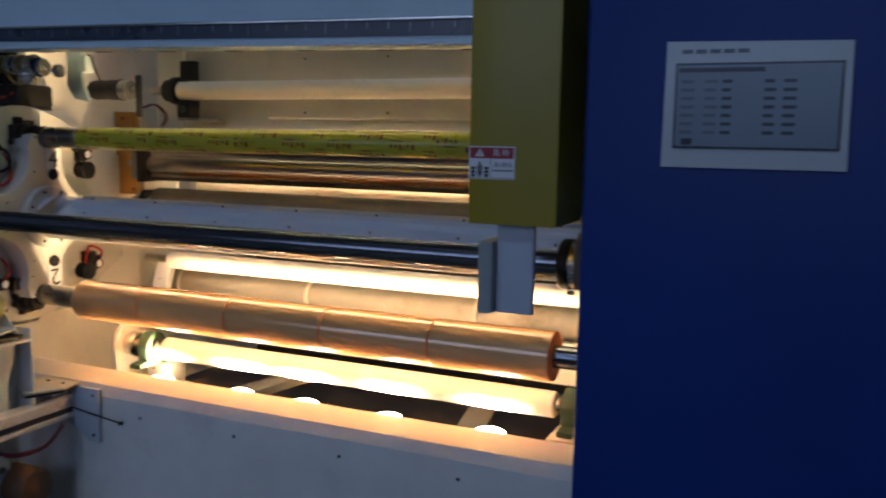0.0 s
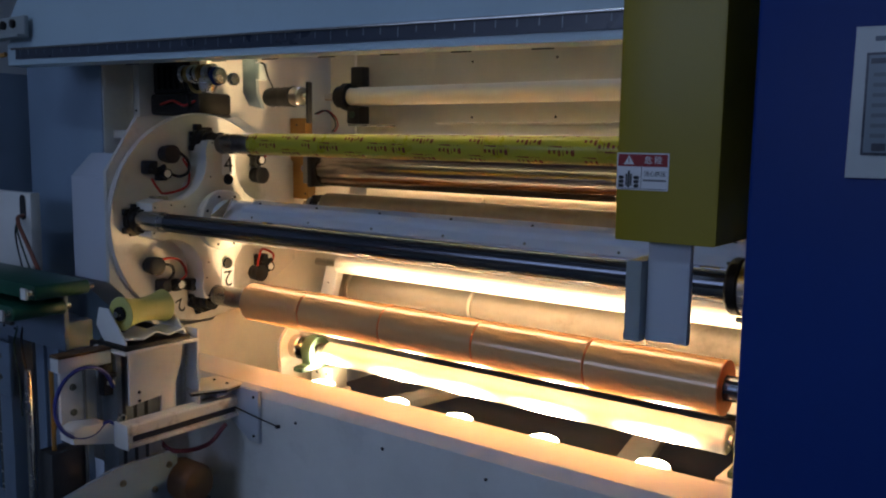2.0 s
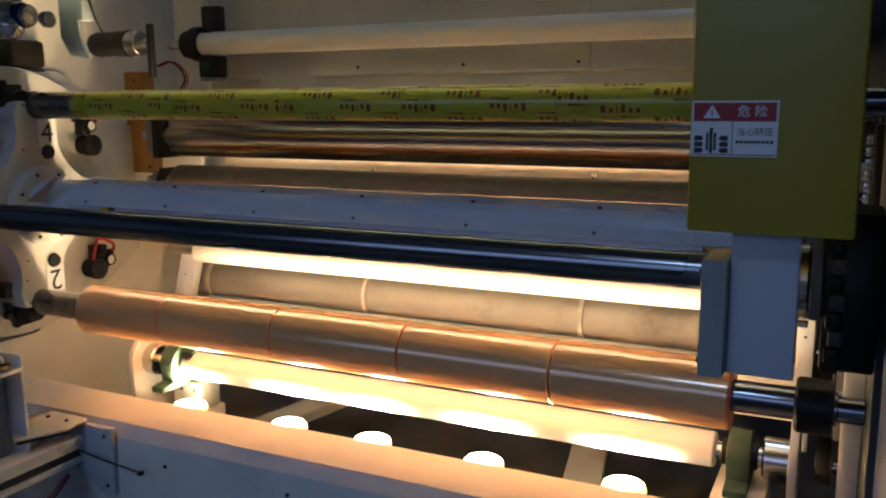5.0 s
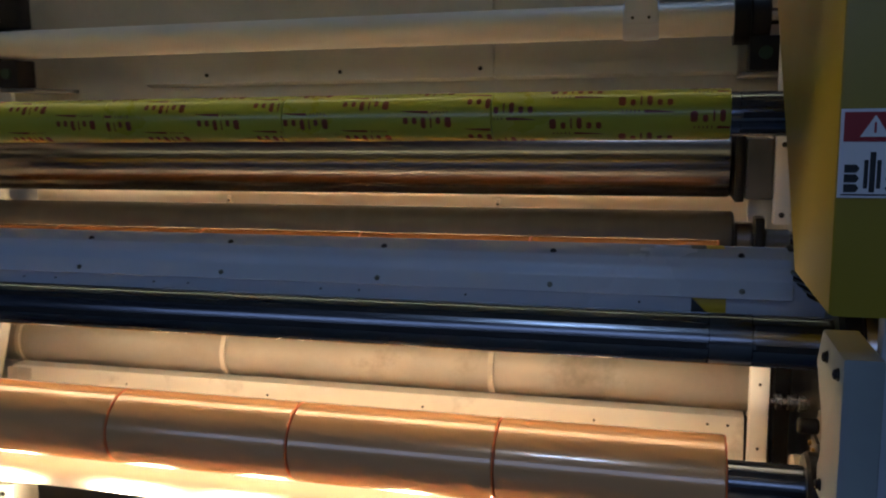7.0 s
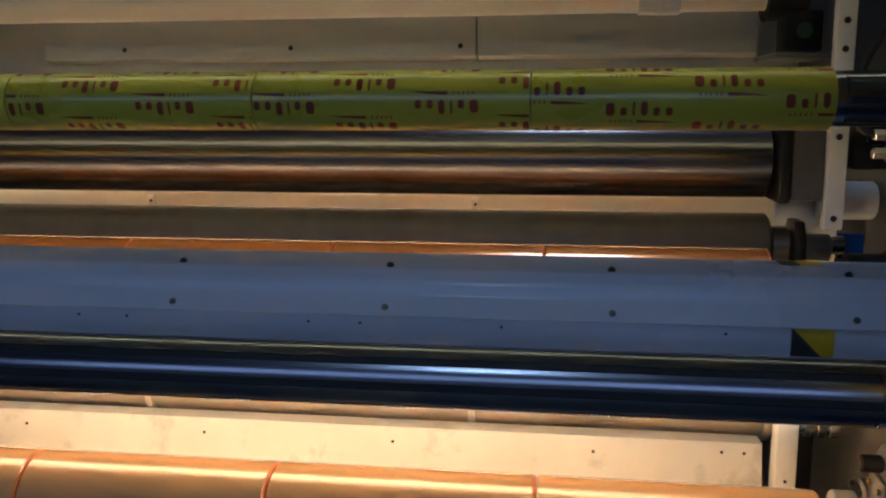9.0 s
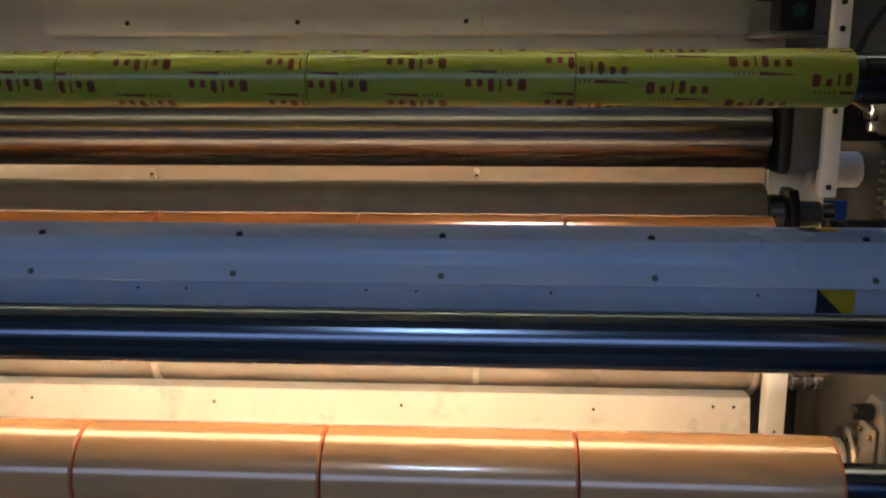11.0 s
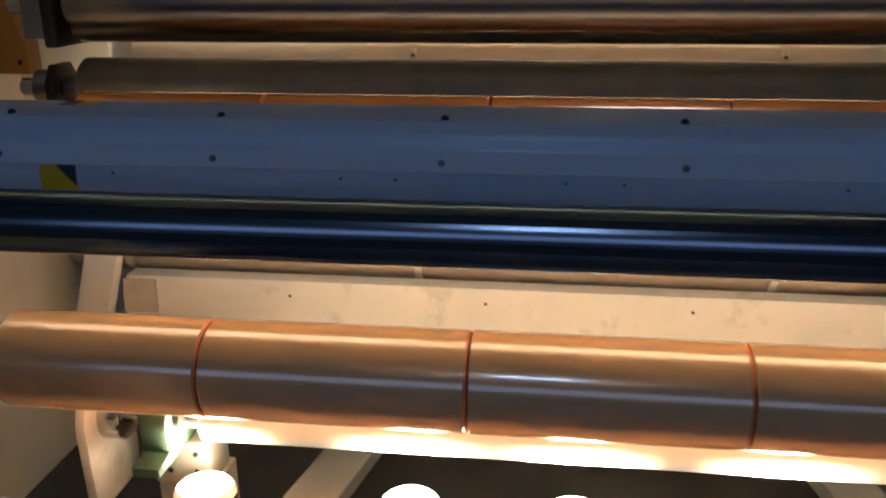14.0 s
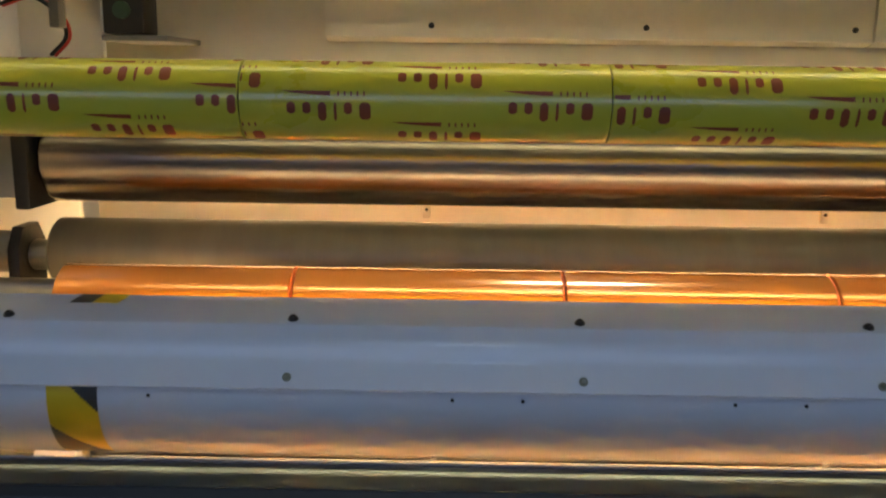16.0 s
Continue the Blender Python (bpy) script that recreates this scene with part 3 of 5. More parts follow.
        part("knob", turned([(0.041, 0), (0.041, 0.015), (0.058, 0.014), (0.060, 0)], on((reg[0] - 0.012, reg[1] + 0.008)), 14), BLACK, body)
        part("valve_block", box(X, X + 0.030, dial[0] - 0.016, dial[0] + 0.016, dial[1] - 0.024, dial[1] + 0.016, 0.004), GREASE, t, "black valve block")
        gauge = part("gauge", turned([(0.031, 0), (0.031, 0.0165), (0.052, 0.0165), (0.052, 0.0130), (0.050, 0.0130)], on(dial), 20), BLACK, t, "small black gauge")
        part("dial", turned([(0.0490, 0), (0.0490, 0.0128), (0.0505, 0.0128), (0.0505, 0)], on(dial), 18), LABELWHITE, gauge, "small white pressure dial")
        part("elbow", turned([(0, 0), (0, 0.008), (0.03, 0.008), (0.03, 0)], Matrix.Translation((X + 0.03, (reg[0] + dial[0]) / 2, (reg[1] + dial[1]) / 2)) @ pose(0, 0, 0, 0, 60, 30), 12), BLACK, t)
        part("air_hose", tube([(X + 0.030 + 0.012 * (k % 2), *q) for k, q in enumerate(red)], 0.0042), REDHOSE, t, "red air hose")
        part("air_hose", tube([(X + 0.040, *q) for q in black], 0.0050), BLACK, t, "black air hose")
    part("valve_block", box(X, X + 0.05, -0.135, -0.095, 0.995, 1.035, 0.006), GREASE, t, "black valve block")
    part("valve_block", box(X, X + 0.035, -0.110, -0.075, 0.965, 1.000, 0.006), GREASE, t, "black valve block")
    part("sensor_block", box(X, X + 0.04, -0.255, -0.205, 1.285, 1.318, 0.005), DULLSTEEL, t, "dull steel sensor block")
    beam = thing("turret_beam", (0, CY, CZ - 0.08), "white round turret beam with a bolted folded cover", "machine beam")
    part("tube", rod(FACE_X + 0.035, 0.954, 0.0695, CY, CZ, 64, 0.004), PALE, beam)
    prof = [(-0.022, 1.3055), (-0.055, 1.3055), (-0.0810, 1.3002), (-0.0830, 1.2998), (-0.0872, 1.2985), (-0.0900, 1.2960), (-0.0910, 1.2950), (-0.0962, 1.2902), (-0.0978, 1.2886), (-0.1000, 1.2852), (-0.1012, 1.2812), (-0.1016, 1.2796), (-0.1027, 1.2752), (-0.1032, 1.2736), (-0.1042, 1.2715), (-0.1053, 1.2700), (-0.1190, 1.2515), (-0.1175, 1.2500)]
    part("cover", sheet(prof, -0.0025, -0.812, 0.812), PALE, beam, "pale folded cover with screws", 20)
    for i in range(7):
        bolt(beam, ((i - 3) * 0.25, -0.079, 1.3005), (0, -0.22, 1))
        bolt(beam, ((i - 3) * 0.25, -0.1138, 1.2598), (0, -1, 0.6), STEELBOLT)
    for x in (-0.62, -0.36, -0.30, -0.12, -0.06, 0.16, 0.22, 0.38, 0.62):
        bolt(beam, (x, -0.1092, 1.240), (0, -1, 0.05), DOTBOLT)
    for x0 in (-0.708, 0.687):
        bm, bk = bmesh.new(), bmesh.new()
        rr, w, rows = 0.0700, 0.044, 90
        off = 0.4 if x0 < 0 else 1.3
        for k in range(rows):
            a0, a1 = [radians(58 + 178 * (k + d) / rows) for d in (0, 1)]
            q = (a0 - radians(165)) * rr / w + off
            cuts = sorted({0.0, 1.0} | {q - c for c in (-2.2, -0.9, 0.0, 1.3, 2.2, 3.5) if 0 < q - c < 1})
            for c0, c1 in zip(cuts, cuts[1:]):
                mid = (q - (c0 + c1) / 2) % 2.2
                tgt = bm if mid < 1.3 else bk
                p0, p1 = [(CY + rr * math.cos(b), CZ + rr * math.sin(b)) for b in (a0, a1)]
                tgt.faces.new([tgt.verts.new(v) for v in ((x0 + w * c0, *p0), (x0 + w * c1, *p0), (x0 + w * c1, *p1), (x0 + w * c0, *p1))])
        part("hazard_tape", bm, HAZY, beam, "yellow hazard tape")
        part("hazard_stripe", bk, HAZB, beam, "black hazard stripe")
        part("hazard_tape", box(x0 + 0.0205, x0 + 0.044, -0.052, -0.023, 1.3056, 1.3062, 0), HAZY, beam, "yellow hazard tape")
        part("hazard_stripe", box(x0, x0 + 0.0203, -0.052, -0.023, 1.3056, 1.3062, 0), HAZB, beam, "black hazard stripe")
    part("gusset", prism([(-0.945, CZ + 0.02), (-0.835, CZ + 0.085), (-0.835, CZ + 0.078), (-0.88, CZ + 0.02)], "y", CY - 0.085, CY - 0.078), STEEL, beam, "small steel gusset at the cover's end")
    for k in range(6):
        part("cable", tube([(0.81, -0.10 + k * 0.004, 1.285 - k * 0.004), (0.86, -0.13, 1.268 - k * 0.004), (0.93, -0.19 + k * 0.003, 1.235), (1.0, -0.24, 1.20 + k * 0.004)], 0.0032, 8), BLACK if k % 2 else STEEL, beam, "thin cable bundle")
    part("cable_port", box(0.86, 0.93, -0.118, -0.112, 1.215, 1.24, 0.003), HAZB, beam)


def air_shaft(name, label, y, z, x0, x1, r):
    """A steel air shaft with long slots and raised strips."""
    t = thing(name, ((x0 + x1) / 2, y, z - r), label, "air shaft", "turret shafts")
    bm = bmesh.new()
    n, prof = 8, []
    wid, step = 0.125, 2 * math.pi / n
    for k in range(n):
        a = step * k + 0.05
        prof += [(r, a - wid), (r - 0.003, a - wid + 0.01), (r - 0.003, a + wid - 0.01), (r, a + wid)]
        prof += [(r, a + wid + (step - 2 * wid) * f) for f in (0.2, 0.4, 0.6, 0.8)]
    pts = [(y + q * math.cos(a), z + q * math.sin(a)) for q, a in prof]
    part("barrel", prism(pts, "x", x0 + 0.16, 0.70), DARKSTEEL, t, "", 25)
    part("plain_band", rod(0.7003, 0.7447, r, y, z, 40, 0.0005), DARKSTEEL, t)
    part("slotted_end", prism(pts, "x", 0.745, x1 - 0.02), DARKSTEEL, t, "", 25)
    part("plain_end", rod(x0, x0 + 0.159, r, y, z, 40), STEEL, t, "bright plain end")
    part("plain_end", rod(x1 - 0.0195, 0.954, r * 0.8, y, z, 40), DARKSTEEL, t)
    for k in range(n):
        a = 2 * math.pi * k / n + 0.05
        for s0, s1 in ((x0 + 0.165, 0.698), (0.748, x1 - 0.024)):
            bm = box(s0, s1, -0.0033, 0.0033, r - 0.0029, r - 0.0012, 0)
            bm.transform(Matrix.Translation((0, y, z)) @ Matrix.Rotation(a - math.pi / 2, 4, "X"))
            part("strip", bm, HAZB, t, "dark gripping strip", 0)
    return t


def core_print(bm, x0, x1, y, z, r, first, turn, lean, flip):
    """Rows of printed marks wrapped on the core: plain blocks with a swoosh."""
    s = -1 if flip else 1

    def put(poly, ux, ang):
        vs = []
        for px, py in poly:
            xx = max(x0 + 0.001, min(x1 - 0.001, ux + s * px))
            a = ang + s * py / r
            vs.append((xx, y - r * math.cos(a), z + r * math.sin(a)))
        if max(v[0] for v in vs) - min(v[0] for v in vs) > 0.0006:
            bm.faces.new([bm.verts.new(v) for v in vs])

    def block(a, b, c, d, ux, ang):
        """A block with cut corners, in strips that follow the curve."""
        cut = min(0.0022, (b - a) * 0.35)
        n = 6
        for k in range(n):
            lo, hi = c + (d - c) * k / n, c + (d - c) * (k + 1) / n
            i0, i1 = cut if k == 0 else 0, cut if k == n - 1 else 0
            put([(a + i0, lo), (b - i0, lo), (b - i1, hi), (a + i1, hi)], ux, ang)

    for row in range(8):
        k = -3
        while k < 5:
            ux = first + 0.190 * k + (0.095 if row % 2 else 0)
            k += 1
            if not x0 - 0.05 < ux < x1 + 0.05:
                continue
            ang = radians(row * 45 + turn + lean * (ux - first) / 0.19) - s * 0.004 / r
            at = -0.0405
            for wide, tall in ((0.0098, 0.0150), (0.0070, 0.0100), (0.0026, 0.0165), (0.0074, 0.0165), (0.0070, 0.0100), (0.0074, 0.0100)):
                block(at, at + wide, 0, tall, ux, ang)
                at += wide + 0.0062
            for q in range(8):
                f0, f1 = q / 8, (q + 1) / 8
                h0, h1 = 0.0052 * f0 ** 0.7 * (1 - f0 * 0.2), 0.0052 * f1 ** 0.7 * (1 - f1 * 0.2)
                xa, xb = 0.036 - 0.042 * f0, 0.036 - 0.042 * f1
                put([(xb, -0.0098), (xa, -0.0098), (xa, -0.0098 + h0 + 0.0002), (xb, -0.0098 + h1)], ux, ang)
            for q in range(5):
                xa = -0.012 - q * 0.0055
                block(xa - 0.0016, xa, -0.0098, -0.0052, ux, ang)


def logs():
    y, z = SHAFTS["front"]
    front = air_shaft("empty_shaft", "empty dark steel air shaft with long slots", y, z, -1.06, 0.90, 0.0283)
    part("sleeve", rod(-1.0175, -0.925, 0.0315, y, z, 36, 0.003), STEEL, front, "bright steel sleeve")
    part("chuck", lathe([(0.825, 0), (0.825, 0.050), (0.83, 0.054), (0.846, 0.054), (0.849, 0.048), (0.868, 0.048), (0.868, 0)], y, z, 40), GREASE, front, "black round chuck")
    part("chuck_ring", lathe([(0.850, 0.0485), (0.850, 0.052), (0.864, 0.052), (0.864, 0.0485)], y, z, 40), STEEL, front)
    y, z = SHAFTS["top"]
    top = air_shaft("core_shaft", "steel air shaft carrying printed yellow cores", y, z, -1.02, 0.93, 0.0305)
    part("sleeve", rod(-0.999, -0.846, 0.0335, y, z, 36, 0.003), DULLSTEEL, top, "dull steel sleeve")
    part("sleeve_rim", rod(-1.012, -0.9995, 0.0365, y, z, 36, 0.003), GREASE, top)
    part("chuck", lathe([(0.86, 0), (0.86, 0.046), (0.90, 0.048), (0.905, 0)], y, z, 36), GREASE, top)
    ends = (-0.843, -0.5475, -0.2270, 0.0840, 0.4070, 0.7325)
    for i in range(5):
        a, b = ends[i] + 0.0006, ends[i + 1] - 0.0006
        c = thing("paper_core", ((a + b) / 2, y, z - 0.035), "yellow paper core with dark red printed marks", "core tube", "cores on the shaft")
        tube_part = part("tube", lathe([(a, 0.0312), (a, 0.0345), (a + 0.0006, 0.035), (b - 0.0006, 0.035), (b, 0.0345), (b, 0.0312), (a, 0.0312)], y, z, 56), CORE, c)
        bm = bmesh.new()
        first, turn, lean = ((-0.742, 0, 2), (-0.474, -7, 3), (-0.218, -8, 1), (0.118, -8, 2), (0.4352, 14, 14))[i]
        core_print(bm, a, b, y, z, 0.03512, first, turn, lean, i < 4)
        part("print", bm, INK, tube_part, "dark red printed marks", 0)
    for name, key, r, e, m, label in (("finished_log", "low", 0.0628, (-0.815, -0.5490, -0.2245, 0.0953, 0.4190, 0.742), FILM, "finished amber film roll on the lower shaft"), ("winding_log", "rear", 0.0535, (-0.845, -0.5558, -0.2263, 0.1006, 0.420, 0.738), FILMFRESH, "amber film roll being wound behind the beam")):
        y, z = SHAFTS[key]
        sh = air_shaft("log_shaft", "steel air shaft through the amber film rolls", y, z, -1.03, 0.93, 0.0283)
        part("sleeve", rod(-0.999, -0.848, 0.0335, y, z, 36, 0.003), DULLSTEEL, sh, "dull steel sleeve")
        part("sleeve_rim", rod(-1.012, -0.9995, 0.0365, y, z, 36, 0.003), GREASE, sh)
        part("chuck", lathe([(0.845, 0), (0.845, 0.044), (0.85, 0.048), (0.905, 0.048), (0.91, 0)], y, z, 36), GREASE, sh, "black round chuck")
        for i in range(5):
            a, b = e[i] + 0.0022, e[i + 1] - 0.0022
            t = thing("film_roll", ((a + b) / 2, y, z - r), label, "film roll", name.replace("_", " "))
            wound = part("wound_film", lathe([(a, 0.0300), (a, r - 0.0015), (a + 0.0012, r), (b - 0.0012, r), (b, r - 0.0015), (b, 0.0300), (a, 0.0300)], y, z, 72), m, t)
            part("edge", lathe([(b + 0.0001, 0.0302), (b + 0.0001, r - 0.0012), (b + 0.0021, r - 0.0012), (b + 0.0021, 0.0302)], y, z, 72), FILMEDGE, wound, "orange film edge, its glow put into the colour")


turret()
logs()


# ---------------------------------------------------------------- heat lamps and front cover
def heat_lamp(x, y, z):
    t = thing("heat_lamp", (x, y, z - 0.12), "lit silvered reflector heat lamp pointing up", "lamp", "heat lamps")
    m = Matrix.Translation((x, y, z)) @ pose(0, 0, 0, -LAMP_TILT, 0, 0)
    part("reflector", turned([(-0.105, 0.014), (-0.075, 0.018), (-0.05, 0.030), (-0.02, 0.043), (0.0, 0.0475), (0.008, 0.0475)], m, 36), MIRROR, t, "silvered glass reflector")
    part("lit_face", turned([(0.0205, 0.0420), (0.025, 0.037), (0.030, 0.023), (0.032, 0)], m, 36), GLASSGLOW, t, "glowing frosted face")
    part("glass_rim", turned([(0.008, 0.0472), (0.014, 0.0462), (0.020, 0.0425)], m, 36), GLASSRIM, t, "dimmer frosted glass rim")
    part("socket", turned([(-0.17, 0), (-0.17, 0.022), (-0.11, 0.022), (-0.105, 0.016), (-0.105, 0)], m, 24), BLACK, t, "black lamp socket")
    part("bracket", box(x - 0.015, x + 0.015, y - 0.05, y + 0.05, 0.48, 0.535, 0.003), STEEL, t)


for lx in LAMP_X:
    heat_lamp(lx, LAMP_Y, LAMP_Z + (0.006 if lx > 0.4 else 0.0))


def front_cover():
    c = thing("front_cover", (0, -0.15, 0.4), "pale folded steel front cover with screws", "machine cover")
    part("sheet", sheet([(-0.064, 0.66), (-0.054, 0.758), (-0.200, 0.760), (-0.226, 0.735), (-0.2315, 0.66), (-0.2315, 0.28), (-0.18, 0.25)], -0.004, -1.115, 0.950), WHITE, c)
    for x in (-0.434, -0.102, 0.23, 0.562):
        bolt(c, (x, -0.2315, 0.692))


front_cover()


def cover_plate():
    p = thing("ledge_plate", (-0.71, -0.33, 0.762), "worn pale ledge plate with a dark edge beside the loading stand", "machine plate")
    part("plate", prism([(-0.815, -0.335), (-0.785, -0.234), (-0.665, -0.234), (-0.650, -0.300), (-0.700, -0.400)], "z", 0.764, 0.771, 0.002), WORN, p)
    part("edge", prism([(-0.811, -0.333), (-0.783, -0.236), (-0.669, -0.236), (-0.655, -0.299), (-0.701, -0.394)], "z", 0.755, 0.7635, 0.002), GREASE, p, "dark under edge")
    part("angle", box(-0.76, -0.70, -0.30, -0.2355, 0.66, 0.7545, 0.002), PALE, p)
    for x, y in ((-0.75, -0.27), (-0.69, -0.27)):
        bolt(p, (x, y, 0.771), (0, 0, 1))


cover_plate()


# ---------------------------------------------------------------- guard box, pusher and cabinet
def guard_box():
    t = thing("yellow_guard", (0.84, -0.6, 1.358), "yellow painted sheet steel guard box hanging over the shafts", "machine guard")
    part("hanger", box(0.79, 0.89, -0.50, -0.35, 2.1205, 2.2, 0.002), STEEL, t)
    part("shell", prism([(-0.675, 1.358), (-0.675, 2.12), (-0.30, 2.12), (-0.30, 1.60), (-0.42, 1.47), (-0.52, 1.358)], "x", 0.757, 0.918, 0.004), YELLOW, t)
    s = thing("warning_label", (0.80, -0.676, 1.465), "red and white crushing hazard label on the yellow guard", "label")
    x0, x1, z0, z1 = 0.7585, 0.842, 1.436, 1.492
    yf = -0.6762
    part("sheet", box(x0, x1, yf - 0.0006, yf, z0, z1, 0), LABELWHITE, s, "", 0)
    part("header_band", box(x0 + 0.002, x1 - 0.002, yf - 0.0012, yf - 0.0008, 1.4715, z1 - 0.002, 0), LABELRED, s, "red band", 0)
    part("frame_line", box(0.7985, 0.7992, yf - 0.0012, yf - 0.0008, z0 + 0.002, 1.4715, 0), BLACKINK, s, "", 0)
    part("frame_line", box(x0 + 0.002, x1 - 0.002, yf - 0.0012, yf - 0.0008, z0 + 0.0015, z0 + 0.0024, 0), BLACKINK, s, "", 0)
    tri = prism([(0.770, 1.4745), (0.787, 1.4745), (0.7785, 1.488)], "y", yf - 0.0018, yf - 0.0013)
    part("triangle", tri, LABELWHITE, s, "white warning triangle", 0)
    part("mark", box(0.7779, 0.7791, yf - 0.0022, yf - 0.0019, 1.477, 1.4835, 0), LABELRED, s, "", 0)
    up = Matrix(((1, 0, 0, 0), (0, 0, -1, 0), (0, 1, 0, 0), (0, 0, 0, 1)))
    lettering("writing", "危 险", 0.0125, LABELWHITE, Matrix.Translation((0.8175, yf - 0.0016, 1.4808)) @ up, s, "pale characters on red")
    lettering("writing", "当心挤压", 0.0088, BLACKINK, Matrix.Translation((0.8205, yf - 0.0010, 1.4605)) @ up, s, "black characters")
    for k in range(9):
        x = 0.8025 + k * 0.0041
        part("bar", box(x, x + 0.0030, yf - 0.0011, yf - 0.0008, 1.4495, 1.4525, 0), BLACKINK, s, "", 0)
    # pictogram: plain upright bars between two toothed blocks
    for side in (-1, 1):
        for k in range(3):
            z = 1.4395 + 0.0062 * k
            q = prism([(0.7785 + side * 0.0165, z), (0.7785 + side * 0.0095, z), (0.7785 + side * 0.0075, z + 0.0026), (0.7785 + side * 0.0095, z + 0.0052), (0.7785 + side * 0.0165, z + 0.0052)], "y", yf - 0.0011, yf - 0.0008)
            part("pictogram_block", q, BLACKINK, s, "", 0)
        part("pictogram_bar", box(min(0.7785 + side * 0.0025, 0.7785 + side * 0.0050), max(0.7785 + side * 0.0025, 0.7785 + side * 0.0050), yf - 0.0011, yf - 0.0008, 1.4420, 1.4600, 0), BLACKINK, s, "", 0)
    part("pictogram_bar", box(0.7768, 0.7802, yf - 0.0011, yf - 0.0008, 1.4395, 1.4650, 0), BLACKINK, s, "", 0)
    a = thing("pusher_arm", (0.83, -0.6, 1.2), "pale blue-grey pusher arm with a drilled side plate", "machine arm")
    part("front_plate", box(0.799, 0.868, -0.640, -0.625, 1.197, 1.44, 0.003), PALE, a)
    side = prism([(-0.660, 1.197), (-0.585, 1.197)] + arc(-0.560, 1.245, 0.032, -130, -230, 10) + [(-0.555, 1.295), (-0.575, 1.325), (-0.660, 1.325)], "x", 0.772, 0.7985, 0.002)
    part("side_plate", side, TEALGREY, a, "pale side plate with a round cutout")
    for y, z in ((-0.645, 1.21), (-0.645, 1.31), (-0.60, 1.21), (-0.60, 1.31)):
        bolt(a, (0.772, y, z), (-1, 0, 0))


def cabinet():
    c = thing("control_cabinet", (1.6, -0.2, 0), "dark blue painted steel control cabinet", "control cabinet")
    part("body", box(0.966, 2.25, -0.70, -0.275, 0.06, 2.25, 0.008), BLUE, c)
    part("plinth", box(0.98, 2.24, -0.68, -0.28, 0.0, 0.0595, 0.002), BLACK, c)
    s = thing("operator_panel", (1.22, -0.71, 1.46), "grey framed operator screen with a faded data table", "screen")
    yf = -0.701
    part("bezel", prism([(1.090, 1.466), (1.352, 1.466), (1.350, 1.650), (1.092, 1.655)], "y", yf - 0.006, yf, 0.002), BEZEL, s)
    part("surround", box(1.107, 1.340, yf - 0.0085, yf - 0.0065, 1.495, 1.622, 0), SCREENDARK, s, "dark screen edge", 0)
    part("display", box(1.1105, 1.3365, yf - 0.0110, yf - 0.0090, 1.4985, 1.6185, 0), SCREEN, s, "dull blue-grey display", 0)
    rng = random.Random(3)
    part("title_bar", box(1.113, 1.235, yf - 0.0118, yf - 0.0112, 1.608, 1.6145, 0), SCREENDARK, s, "", 0)
    for col, w, dark in ((1.117, 0.022, 0), (1.151, 0.019, 0), (1.176, 0.015, 1), (1.235, 0.017, 1), (1.261, 0.019, 1)):
        for k in range(7):
            z = 1.592 - k * 0.0125
            ww = w * rng.uniform(0.8, 1.0)
            part("data_bar", box(col, col + ww, yf - 0.0116, yf - 0.0112, z, z + 0.0050, 0), SCREENDARK if dark else BLUEGREYINK, s, "", 0)
    part("key", box(1.120, 1.136, yf - 0.0118, yf - 0.0112, 1.5005, 1.510, 0), SCREENDARK, s, "", 0)
    for k in range(5):
        part("caption_bar", box(1.115 + k * 0.02, 1.131 + k * 0.02, yf - 0.0068, yf - 0.0062, 1.636, 1.642, 0), BLUEGREYINK, s, "", 0)


BLUEGREYINK = mat("faded_screen_ink", (0.10, 0.13, 0.17), 0.35, vary=0.1)
guard_box()
cabinet()


